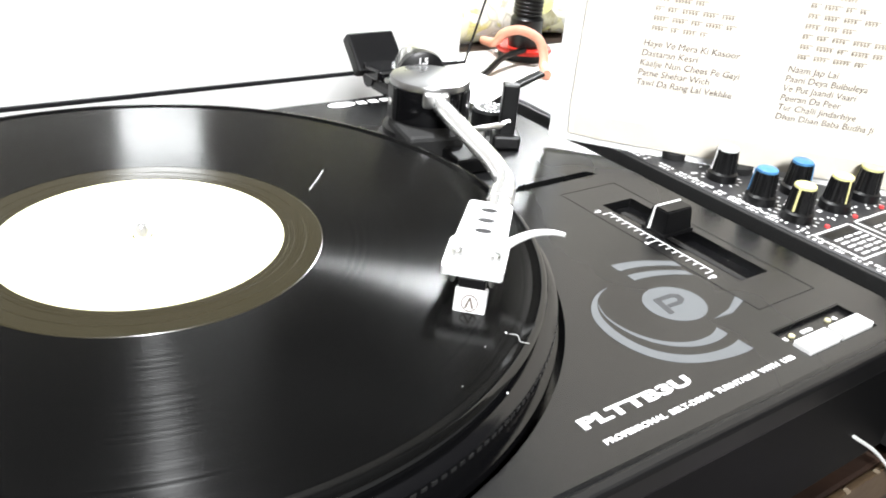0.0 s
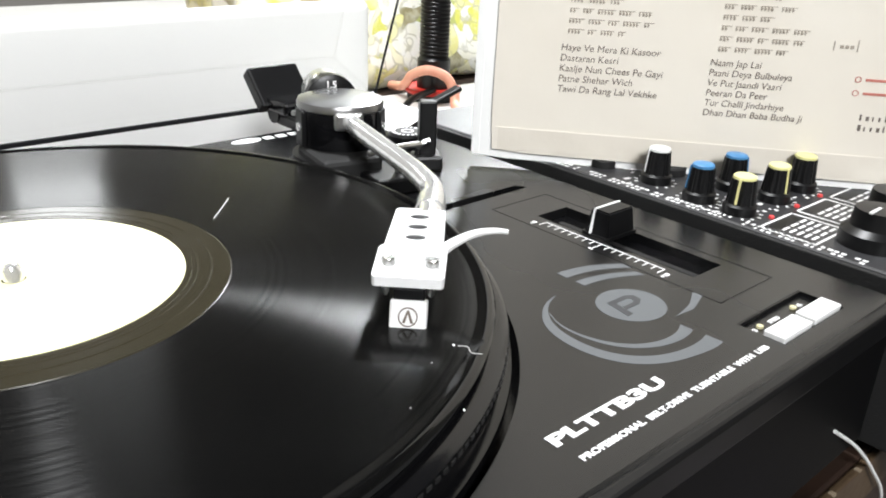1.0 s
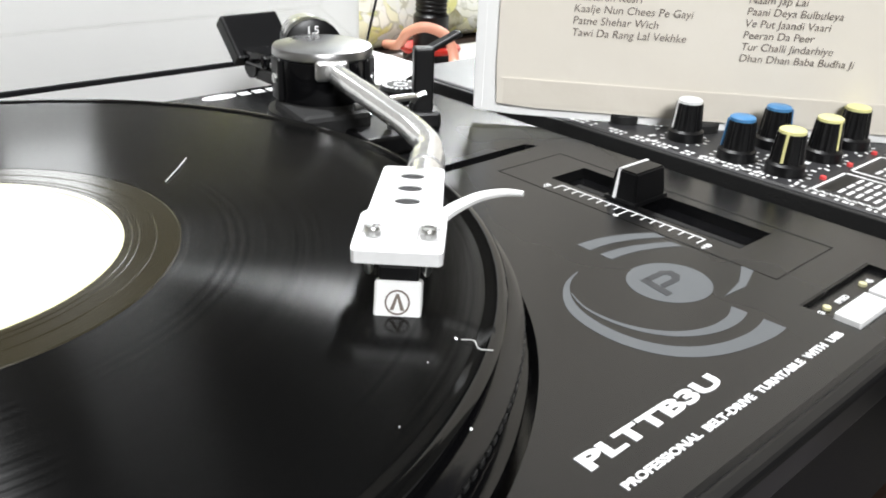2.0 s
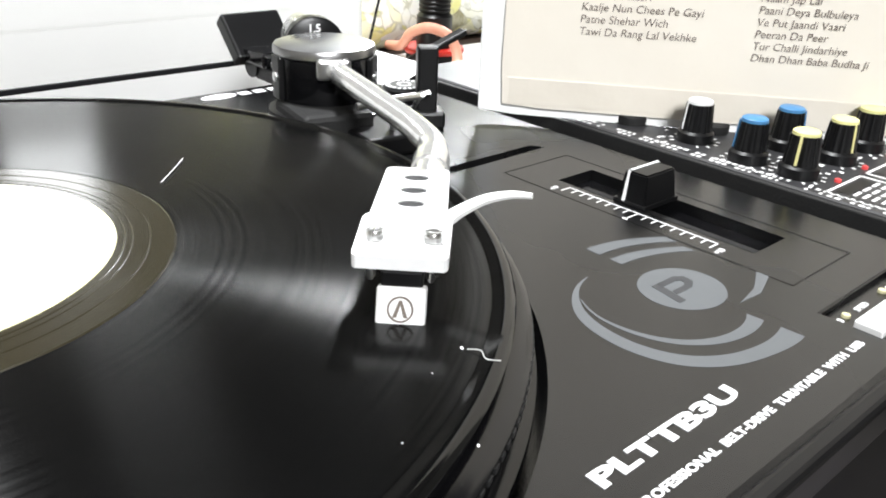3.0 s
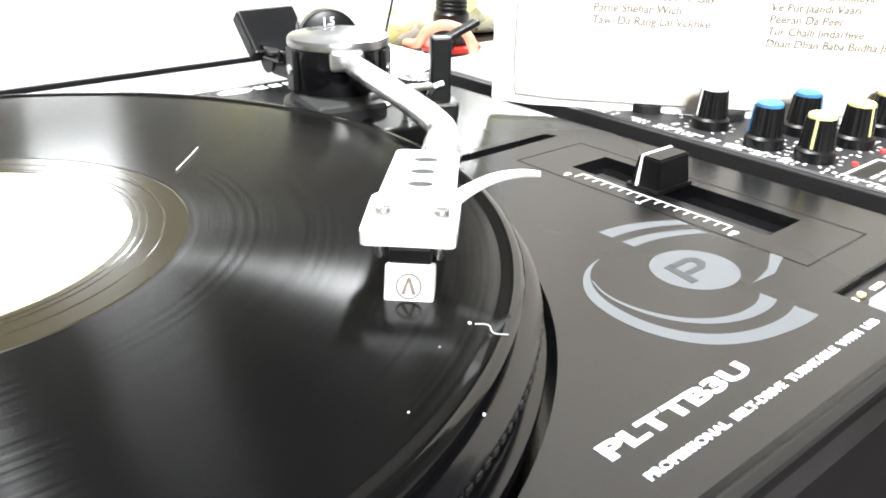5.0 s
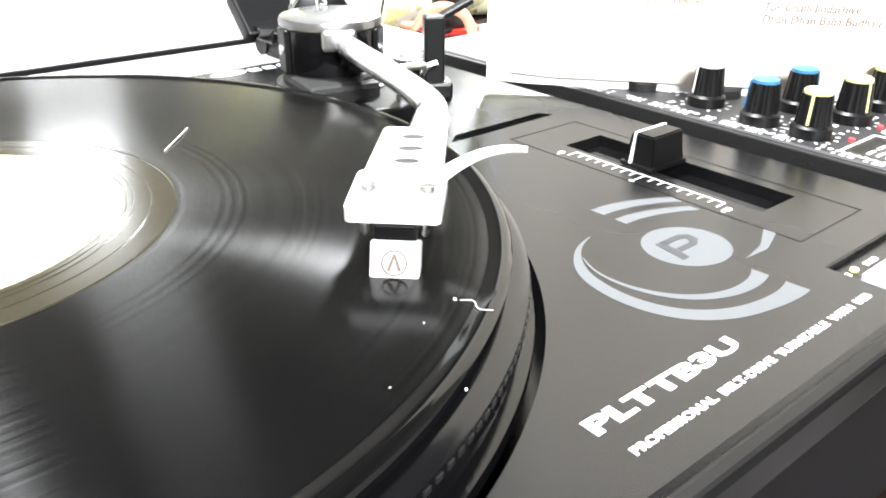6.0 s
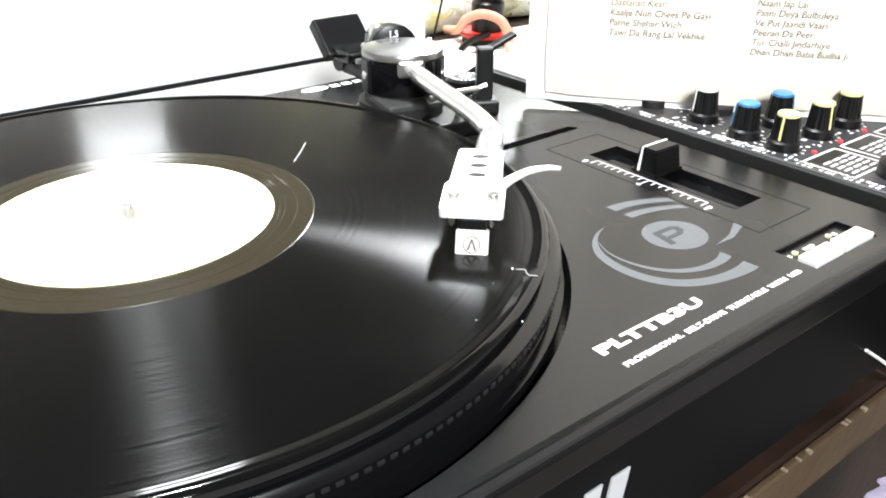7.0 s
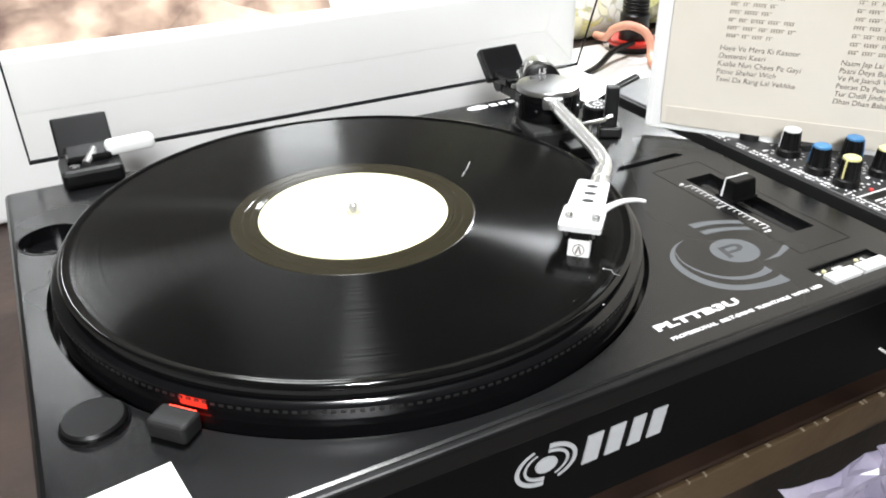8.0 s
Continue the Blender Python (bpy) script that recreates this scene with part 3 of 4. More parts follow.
def controls_left():
    part("start_button", lathe([(0, 0.0035), (0.0118, 0.0035), (0.0128, 0.0024), (0.0130, -0.004), (0, -0.004)], 48, pose(-0.1540, -0.0920, 0)), M_BLACK, turntable, "large round black start button", smooth=True)
    part("button_ring", lathe([(0.0131, 0.0010), (0.0136, 0.0010), (0.0140, 0.0), (0.0131, 0.0)], 48, pose(-0.1540, -0.0920, 0)), M_GLOSS, turntable, "thin glossy button ring", smooth=True)
    tower = part("strobe_tower", box(-0.0090, 0.0090, -0.006, 0.006, 0, 0.0090, 0.0020, 3), M_RUBBER, turntable, "black strobe light housing", at=pose(-0.1262, -0.1130, 0, 0, 0, -47))
    part("strobe_window", box(-0.0065, 0.0065, 0.0057, 0.0064, 0.003, 0.0075), M_STROBE, tower, "glowing red strobe window")
    part("adapter_well", lathe([(0, -0.0078), (0.0170, -0.0078), (0.0170, -0.0020), (0.0173, 0.0004), (0.0185, 0.0004), (0.0185, 0.0), (0.0174, -0.0079), (0, -0.0079)], 40, pose(-0.1560, 0.083, 0)), M_GLOSS, turntable, "black round adapter recess", smooth=True)


controls_left()


def tonearm():
    px, py = 0.1745, 0.0800
    arm = part("tonearm", lathe([(0, 0.0), (0.0270, 0.0), (0.0270, 0.0045), (0.0250, 0.0060), (0.0250, 0.0095), (0.0210, 0.0105), (0.0210, 0.012), (0, 0.012)], 40, pose(px, py, 0)), M_BLACK, turntable, "S-shaped chrome tonearm on a black base", smooth=True)
    # gimbal housing: a short drum with flat cut sides, silver cap on top
    ring = lathe([(0, 0.012), (0.0205, 0.012), (0.0212, 0.014), (0.0212, 0.0330), (0, 0.0330)], 36, pose(px, py, 0))
    part("gimbal_housing", ring, M_GLOSS, arm, "black gimbal housing", smooth=True)
    part("gimbal_cap", lathe([(0, 0.0384), (0.0190, 0.0382), (0.0216, 0.0374), (0.0222, 0.0362), (0.0222, 0.0340), (0.0212, 0.0332), (0, 0.0332)], 40, pose(px, py, 0)), M_CAP, arm, "brushed grey bearing cap", smooth=True)
    own = box(-0.0072, 0.0072, -0.0236, -0.0195, 0.0262, 0.0350, 0.0015)
    own.transform(pose(px, py, 0, 0, 0, -24))
    part("cap_visor", own, M_STEEL, arm, "silver visor over the arm")
    for a in (-52, 168):
        m = pose(px, py, 0, 0, 0, a)
        bm = box(0.0185, 0.0226, -0.0050, 0.0050, 0.0150, 0.0336, 0.0010)
        bm.transform(m)
        post = part("bearing_block", bm, M_BLACK, arm, "black bearing block")
        part("bearing_screw", lathe([(0, 0.0), (0.0022, 0.0), (0.0022, 0.0008), (0, 0.0008)], 14, m @ pose(0.0224, 0, 0.0245, 0, 90, 0)), M_STEEL, post)
    pts = [(px - 0.003, py - 0.012, 0.0285), (0.1660, 0.0590, 0.0300), (0.1595, 0.0390, 0.0305), (0.1520, 0.0130, 0.0305), (0.1445, -0.0130, 0.0305), (0.1395, -0.0270, 0.0305), (0.1330, -0.0405, 0.0305), (0.1215, -0.0530, 0.0305), (0.1165, -0.0575, 0.0305)]
    part("arm_tube", tube(spline(pts, 8), 0.0045, 16), M_CHROME, arm, "polished chrome arm tube", smooth=True)
    part("arm_ferrule", tube([(px - 0.002, py - 0.010, 0.0282), (0.1682, 0.0645, 0.0292), (0.1676, 0.0625, 0.0293)], [0.0062, 0.0062, 0.0052], 20), M_STEEL, arm, "silver arm collar", smooth=True)
    d = Vector((-0.70, -0.714, 0)).normalized()
    e = Vector((0.1230, -0.0515, 0.0305))
    part("locking_collar", tube([e - d * 0.004, e - d * 0.0035, e + d * 0.0080, e + d * 0.0085], [0.0046, 0.0055, 0.0055, 0.0048], 14), M_CHROME, arm, "fluted chrome locking collar")
    part("collar_neck", tube([e + d * 0.0080, e + d * 0.0195], 0.0050, 16), M_CHROME, arm, smooth=True)
    # headshell in its own axes: x across, y backwards, z up; origin at the middle of its front edge
    hs = Matrix.Translation((0.0746, -0.0974, 0.0322)) @ pose(0, 0, 0, 3, 0, math.degrees(math.atan2(d.y, d.x)) + 90)
    outline = [(-0.0096, 0.0), (0.0096, 0.0), (0.0104, 0.0008), (0.0106, 0.0022), (0.0106, 0.0190), (0.0100, 0.0205), (0.0092, 0.0212), (0.0084, 0.0484), (0.0078, 0.0496), (0.0066, 0.0500), (-0.0066, 0.0500), (-0.0078, 0.0496), (-0.0084, 0.0484), (-0.0092, 0.0212), (-0.0100, 0.0205), (-0.0106, 0.0190), (-0.0106, 0.0022), (-0.0104, 0.0008)]
    shell = carve(prism(outline, -0.0032, 0.0), [prism([(0.0034 * math.cos(k * math.pi / 12), y + 0.0021 * math.sin(k * math.pi / 12)) for k in range(24)], -0.01, 0.01) for y in (0.0275, 0.0355, 0.0435)]
                  + [box(x - 0.0026, x + 0.0026, 0.0062, 0.0148, -0.0016, 0.01) for x in (-0.0066, 0.0066)])
    part("headshell", shell, M_SILVER, arm, "silver perforated headshell", at=hs)
    # Added black sheet just below the top: the dark inside the holes, as colour.
    part("hole_shade", box(-0.0056, 0.0056, 0.0240, 0.0475, -0.0010, -0.0004), M_RUBBER, arm, at=hs)
    for x in (-0.0066, 0.0066):
        bm = lathe([(0, 0.0012), (0.0016, 0.0012), (0.0020, 0.0006), (0.0020, -0.0010), (0, -0.0010)], 20, pose(x, 0.0105, 0))
        box(x - 0.0019, x + 0.0019, 0.0101, 0.0109, 0.0010, 0.0014, bm=bm)
        part("mounting_screw", bm, M_STEEL, arm, "steel slotted screw", at=hs, smooth=True)
        part("screw_nut", lathe([(0, -0.0035), (0.0011, -0.0035), (0.0011, -0.0068), (0.0005, -0.0080), (0, -0.0080)], 14, pose(x * 1.02, 0.0040, 0)), M_STEEL, arm, at=hs, smooth=True)
    cart = hs @ Matrix.Translation((0.0006, -0.0005, -0.0035))
    part("cartridge_body", box(-0.0046, 0.0046, 0.0005, 0.0160, -0.0050, 0.0, 0.0005), M_BLACK, arm, "black cartridge body", at=cart)
    m = cart @ pose(0, 0.0008, -0.0040, -24)
    grip = carve(box(-0.0055, 0.0055, -0.0010, 0.0050, -0.0100, 0.0002, 0.0007), [box(-0.0022, 0.0022, -0.01, 0.01, -0.0115, -0.0088)])
    part("stylus_guard", grip, M_CART, arm, "white stylus guard with a round mark", at=m)
    ringm = m @ pose(0, -0.0011, -0.0048, 90, 0, 0)
    bm = lathe([(0.0025, -0.0003), (0.0025, 0.0002), (0.0029, 0.0002), (0.0029, -0.0003)], 32)
    part("printed_ring", bm, M_INK, arm, at=ringm)
    bm = prism([(-0.0017, -0.0018), (-0.0008, -0.0018), (0.0003, 0.0020), (-0.0003, 0.0020)], 0, 0.0002)
    prism([(0.0017, -0.0018), (0.0008, -0.0018), (-0.0003, 0.0020), (0.0003, 0.0020)], 0, 0.00021, bm=bm)
    part("printed_mark", bm, M_INK, arm, at=ringm)
    part("stylus", tube([(0, 0.0045, -0.0060), (0, 0.0005, -0.0090)], 0.0004, 6), M_STEEL, arm, at=cart)
    lift = spline([(0.0088, 0.0215, -0.0012), (0.0125, 0.0240, 0.0006), (0.0180, 0.0256, 0.0030), (0.0240, 0.0254, 0.0046), (0.0289, 0.0240, 0.0052)], 6)
    n = len(lift)
    part("finger_lift", tube(lift, [0.0019 * (1 - 0.62 * i / n) for i in range(n)], 8), M_CART, arm, "curved white finger lift", at=hs, smooth=True)
    # counterweight behind the pivot
    b = Vector((0.40, 0.92, 0)).normalized()
    c = Vector((px, py, 0.0305))
    part("counterweight", tube([c + b * 0.030, c + b * 0.0315, c + b * 0.052, c + b * 0.0535], [0.0112, 0.0120, 0.0120, 0.0110], 28), M_STEEL, arm, "silver counterweight", smooth=True)
    part("weight_dial", tube([c + b * 0.0225, c + b * 0.0235, c + b * 0.0300], [0.0125, 0.0140, 0.0140], 28), M_BLACK, arm, "black numbered weight dial", smooth=True)
    lettering("1.5", 0.0050, arm, M_WHITE, Matrix.Translation(c + b * 0.0223 + Vector((0.0, 0, 0.0075))) @ pose(-0.004, 0, 0, 90, 0, -18), "dial_number", bold=0.0001)
    part("rear_shaft", tube([c, c + b * 0.030], 0.0045, 14), M_STEEL, arm)
    # base blocks and the lift cradle
    bm = box(-0.0225, 0.0090, -0.0330, 0.004, 0.0, 0.0150, 0.0025)
    bm.transform(pose(px, py, 0, 0, 0, -12))
    part("base_block", bm, M_RUBBER, arm, "black base block")
    bm = box(-0.006, 0.020, -0.050, -0.016, 0.0, 0.0085, 0.0015)
    bm.transform(pose(px, py, 0, 0, 0, -8))
    part("lift_cradle", bm, M_BLACK, arm, "black cueing cradle")
    part("cradle_bar", tube(spline([(px - 0.012, py - 0.040, 0.0200), (px + 0.004, py - 0.043, 0.0215), (px + 0.020, py - 0.040, 0.0200)], 6), 0.0016, 8), M_STEEL, arm, "bright lift bar", smooth=True)
    part("cradle_post", tube([(px + 0.006, py - 0.042, 0.0), (px + 0.006, py - 0.042, 0.021)], 0.0022, 10), M_STEEL, arm)
    # anti-skating dial
    m = pose(0.2275, 0.0905, 0)
    part("antiskate_dial", lathe([(0, 0.0100), (0.0098, 0.0100), (0.0110, 0.0085), (0.0110, 0.0), (0, 0.0)], 32, m), M_BLACK, arm, "black dial with white marks", smooth=True)
    bm = bmesh.new()
    for i in range(20):
        own = box(0.0072, 0.0096, -0.0005, 0.0005, 0.0099, 0.0102)
        own.transform(m @ pose(0, 0, 0, 0, 0, 18 * i))
        join(bm, own)
    lathe([(0.0028, 0.0099), (0.0028, 0.0103), (0.0036, 0.0103), (0.0036, 0.0099)], 20, m, bm=bm)
    part("dial_marks", bm, M_WHITE, arm, "white printed dial marks")
    # arm rest with its open clip
    rx, ry = 0.2125, 0.0560
    bm = box(-0.0080, 0.0080, -0.0070, 0.0070, 0.0, 0.0080, 0.0015)
    bm.transform(pose(rx, ry, 0, 0, 0, -30))
    rest = part("arm_rest", bm, M_BLACK, arm, "black arm rest base")
    bm = box(-0.0046, 0.0046, -0.0036, 0.0036, 0.007, 0.0365, 0.0010)
    bm.transform(pose(rx, ry, 0, 0, 0, -30))
    part("rest_post", bm, M_BLACK, arm, "black arm rest post")
    bm = box(-0.0016, 0.0185, -0.0030, 0.0030, -0.0013, 0.0013, 0.0008)
    bm.transform(Matrix.Translation((rx + 0.002, ry, 0.0345)) @ pose(0, 0, 0, 0, -22, -10))
    part("rest_clip", bm, M_BLACK, arm, "open black locking clip")
    bm = tube(spline([(rx - 0.008, ry - 0.001, 0.0090), (rx - 0.0075, ry - 0.004, 0.0150), (rx - 0.003, ry - 0.006, 0.0170)], 6), 0.0014, 8)
    part("cue_lever", bm, M_STEEL, arm, "bright cue lever", smooth=True)


tonearm()


def dust_cover():
    """The clear cover, tipped up on its two hinges."""
    ax_y, ax_z = 0.196, 0.004
    m = Matrix.Translation((0, ax_y, ax_z)) @ pose(0, 0, 0, -70)
    cover = part("dust_cover", box(-0.160, 0.284, -0.340, 0.0, 0.052, 0.0545), M_LID, turntable, "clear acrylic dust cover, tipped open", at=m)
    cover.visible_shadow = False
    for nm, b in (("cover_side", (-0.160, -0.1575, -0.340, 0.0, 0.0, 0.052)), ("cover_side", (0.2815, 0.284, -0.340, 0.0, 0.0, 0.052)),
                  ("cover_back", (-0.1575, 0.2815, -0.0025, 0.0, 0.0, 0.052)), ("cover_front", (-0.1575, 0.2815, -0.340, -0.3375, 0.0, 0.052))):
        part(nm, box(*b), M_LID, cover).visible_shadow = False
    for b in ((-0.1600, -0.1587, -0.340, 0.0, -0.0010, 0.0), (0.2827, 0.2840, -0.340, 0.0, -0.0010, 0.0), (-0.1600, 0.2840, -0.0026, 0.0002, -0.0012, 0.0)):
        part("cover_rim", box(*b), M_LIDRIM, cover, "dark rim of the clear cover")
    for x, w, h in ((-0.124, 0.019, 0.012), (0.2026, 0.011, 0.0095)):
        hinge = part("hinge", box(x - w, x + w, 0.146, 0.176, 0.0, h, 0.003), M_BLACK, turntable, "black sprung hinge")
        bm = box(-0.0177, 0.0177, -0.0045, 0.0045, -0.002, 0.0260, 0.0015)
        bm.transform(Matrix.Translation((x, 0.181, 0.0105)) @ pose(0, 0, 0, -44))
        part("hinge_pad", bm, M_BLACK, hinge, "black hinge clamp")
        part("hinge_bracket", box(x - 0.014, x + 0.014, 0.158, 0.182, h - 0.001, 0.0165, 0.002), M_GLOSS, hinge, "glossy black bracket")
        part("hinge_lever", tube(spline([(x - 0.009, 0.1575, 0.0030), (x - 0.006, 0.1560, 0.0085), (x - 0.001, 0.1565, 0.0135)], 5), 0.0011, 8), M_CHROME, hinge, "bright bent lever", smooth=True)
        part("hinge_barrel", tube([(x - 0.012, 0.176, 0.0075), (x + 0.012, 0.176, 0.0075)], 0.0065, 16), M_BLACK, hinge, smooth=True)
        part("hinge_screw", lathe([(0, 0.0135), (0.003, 0.0135), (0.003, 0.011), (0, 0.011)], 14, pose(x - 0.010, 0.152, 0)), M_STEEL, hinge)
        part("hinge_spring", tube([(x - 0.003, 0.154, 0.0130), (x + 0.004, 0.168, 0.0170)], 0.0024, 10), M_STEEL, hinge, "bright spring")


dust_cover()

# plain bars where a maker's mark is printed at the back of the top
bm = bmesh.new()
for i in range(5):
    box(0.170 + 0.0084 * i, 0.1760 + 0.0084 * i, 0.1490, 0.1545, -0.0005, 0.00015, bm=bm)
lathe([(0, -0.0005), (0.0062, -0.0005), (0.0062, 0.00015), (0, 0.00015)], 24, pose(0.159, 0.1520, 0) @ Matrix.Diagonal((1.5, 0.7, 1, 1)), bm=bm)
part("back_print", bm, M_WHITE, turntable, "white printed mark")

# ---- the mixer ----
MX0, MX1, MY0, MY1, MZ = 0.2672, 0.520, -0.240, 0.140, 0.0036
mixer = thing("audio_mixer", "black audio mixer with coloured knobs beside the turntable", "mixer", pose(0, 0, 0))
part("mixer_body", box(MX0, MX1, MY0, MY1, DESK + 0.006, MZ, 0.002), M_MIXER, mixer, "black metal mixer body")
part("side_panel", box(MX0 - 0.0026, MX0 - 0.0002, MY0 + 0.001, MY1 - 0.001, DESK + 0.008, MZ - 0.0006, 0.0006), M_RUBBER, mixer, "matt black side panel")
for x in (MX0 + 0.03, MX1 - 0.03):
    for y in (MY0 + 0.03, MY1 - 0.03):
        part("foot", lathe([(0, DESK), (0.008, DESK), (0.008, DESK + 0.0065), (0, DESK + 0.0065)], 16, pose(x, y, 0)), M_RUBBER, mixer)


def knob(x, y, cap, stripe=0, name="mixer_knob"):
    base = part(name, lathe([(0, 0), (0.0078, 0), (0.0078, 0.0040), (0.0067, 0.0050), (0, 0.0050)], 24, pose(x, y, MZ)), M_BLACK, mixer, "black knob with a %s cap" % cap[1], smooth=True)
    bm = bmesh.new()
    lo, hi = [], []
    for i in range(48):
        a, e = 2 * math.pi * i / 48, 0.0004 if i % 4 < 2 else 0.0
        lo.append(bm.verts.new((x + (0.0064 + e) * math.cos(a), y + (0.0064 + e) * math.sin(a), MZ + 0.0045)))
        hi.append(bm.verts.new((x + (0.0053 + e) * math.cos(a), y + (0.0053 + e) * math.sin(a), MZ + 0.0166)))
    bm.faces.new(hi)
    for i in range(48):
        bm.faces.new((lo[i], lo[(i + 1) % 48], hi[(i + 1) % 48], hi[i]))
    part("knob_skirt", bm, M_BLACK, base)
    part("knob_cap", lathe([(0.0053, 0.0165), (0.0052, 0.0178), (0.0045, 0.0183), (0, 0.0184)], 24, pose(x, y, MZ)), cap[0], base, "%s knob cap" % cap[1], smooth=True)
    own = box(-0.0005, 0.0005, 0.0048, 0.0070, 0.0055, 0.0172)
    for v in own.verts:
        v.co.y -= 0.0011 * (v.co.z - 0.0055) / 0.0117
    own.transform(pose(x, y, MZ, 0, 0, stripe))
    part("knob_pointer", own, cap[0], base)


WHT, BLU, YEL = (M_WHITECAP, "white"), (M_BLUE, "blue"), (M_YELLOW, "yellow")
for x, y, c, turn in ((0.2880, -0.0368, WHT, 60), (0.2822, -0.0655, BLU, 40), (0.3110, -0.0662, BLU, -150), (0.2825, -0.0870, YEL, 100), (0.3130, -0.0880, YEL, 160), (0.3405, -0.0875, YEL, 10)):
    knob(x, y, c, turn)
for x, y in ((0.2880, -0.0030), (0.3070, -0.0330)):
    part("low_knob", lathe([(0, 0), (0.0078, 0), (0.0078, 0.0036), (0.0068, 0.0044), (0, 0.0044)], 24, pose(x, y, MZ)), M_RUBBER, mixer, "low black knob under the sleeve", smooth=True)
for x, y in ((0.2950, -0.1430), (0.3270, -0.1370)):
    bm = lathe([(0, 0), (0.0145, 0), (0.0140, 0.006), (0.0110, 0.0085), (0.0100, 0.0160), (0, 0.0165)], 28, pose(x, y, MZ))
    k = part("selector_knob", bm, M_BLACK, mixer, "large black knob with a white pointer", smooth=True)
    part("knob_pointer", box(x - 0.0105, x - 0.0005, y - 0.0006, y + 0.0006, MZ + 0.0160, MZ + 0.0168), M_WHITE, k)


def mixer_prints():
    rng = random.Random(7)
    for i in range(66):
        y = 0.040 - i * 0.0029
        if rng.random() < 0.15:
            continue
        l = rng.uniform(0.0010, 0.0023)
        part("print_mark", box(MX0 + 0.0018, MX0 + 0.0034, y - l, y, MZ - 0.001, MZ + 0.00012), M_WHITE, mixer) if i % 4 else None
        part("print_mark", box(MX0 + 0.0050, MX0 + 0.0069, y - l, y, MZ - 0.001, MZ + 0.00012), M_WHITE, mixer)
    for kx, ky in ((0.2880, -0.0368), (0.2822, -0.0655), (0.3110, -0.0662), (0.2825, -0.0870), (0.3130, -0.0880), (0.3405, -0.0875)):
        bm = bmesh.new()
        for a in range(-140, 150, 28):
            own = box(0.0090, 0.0108, -0.0005, 0.0005, MZ - 0.001, MZ + 0.00012)
            own.transform(pose(kx, ky, 0, 0, 0, a))
            join(bm, own)
        part("knob_scale", bm, M_WHITE, mixer, "white tick marks round a knob")
    for i in range(150):
        x, y = rng.uniform(0.271, 0.352), rng.uniform(-0.099, -0.012)
        if all(math.hypot(x - a, y - b) > 0.0125 for a, b in ((0.2880, -0.0368), (0.2822, -0.0655), (0.3110, -0.0662), (0.2825, -0.0870), (0.3130, -0.0880), (0.3405, -0.0875), (0.2800, -0.0130), (0.3050, -0.0400))):
            part("print_mark", box(x, x + rng.uniform(0.0012, 0.0030), y, y + rng.uniform(0.0009, 0.0022), MZ - 0.001, MZ + 0.00012), M_WHITE, mixer)
    for x, y in ((0.2880, -0.1005), (0.3130, -0.1000), (0.3380, -0.0995)):
        part("clip_lamp", lathe([(0, MZ + 0.0016), (0.0012, MZ + 0.0012), (0.0014, MZ - 0.001), (0, MZ - 0.001)], 12, pose(x, y, 0)), M_LED, mixer, "small red lamp")
    # outlined fields with slots
    for i in range(3):
        x0 = MX0 + 0.0058 + 0.034 * i
        x1, y0, y1 = x0 + 0.030, -0.1290, -0.1025
        bm = bmesh.new()
        for b in ((x0, x1, y1 - 0.0011, y1), (x0, x1, y0, y0 + 0.0011), (x0, x0 + 0.0011, y0, y1), (x1 - 0.0011, x1, y0, y1)):
            box(*b, MZ - 0.001, MZ + 0.00012, bm=bm)
        part("field_outline", bm, M_WHITE, mixer, "white outlined field")
        for k in range(5):
            for j in range(3):
                yy, xx = y1 - 0.0095 - 0.0034 * k, x0 + 0.005 + 0.0080 * j
                part("print_mark", box(xx, xx + 0.0058, yy, yy + 0.0013, MZ - 0.001, MZ + 0.00012), M_WHITE, mixer)
        part("field_patch", box(x0 + 0.004, x1 - 0.004, y1 - 0.0075, y1 - 0.0025, MZ - 0.001, MZ + 0.0001), M_BLACK, mixer)


mixer_prints()

solo("white_tag", box(-0.015, 0.016, -0.006, 0.006, 0.0, 0.0095, 0.0035, 3), M_PAPER, "small white folded tag on the hinge", "tag", at=pose(-0.098, 0.1660, 0.0122, 0, 0, 4))
# This white thread is modelled in place of a streak reflected in the vinyl.
solo("lint", tube(spline([(0.0680, 0.0100, HREC + 0.0003), (0.0765, 0.0190, HREC + 0.0006), (0.0830, 0.0270, HREC + 0.0003)], 5), 0.00014, 6), M_PAPER, "short white thread standing in for a glint on the record", "lint")

for px, py, r in ((0.0768, -0.1158, 0.00045), (0.0578, -0.1408, 0.00035), (0.0660, -0.1190, 0.0002), (0.0480, -0.1320, 0.0002)):
    speck = lathe([(0, r * 0.9), (r * 0.6, r * 0.7), (r, r * 0.3), (r * 0.7, 0.0), (0, 0.0)], 7, pose(0, 0, 0, 0, 0, 60 * px / 0.07) @ Matrix.Diagonal((1.5, 0.8, 1, 1)))
    solo("dust_speck", speck, M_PAPER, "tiny white speck of dust on the record", "dust", group="dust on the record", at=pose(px, py, HREC), smooth=True)
# A curled thread draws the hooked glints by the rim as pale geometry.
solo("lint", tube(spline([(0.0772, -0.1170, HREC + 0.0003), (0.0786, -0.1195, HREC + 0.0007), (0.0776, -0.1222, HREC + 0.0004), (0.0790, -0.1250, HREC + 0.0008)], 5), 0.00014, 6), M_GREYPAPER, "curled grey thread standing in for hooked glints near the record's edge", "lint")

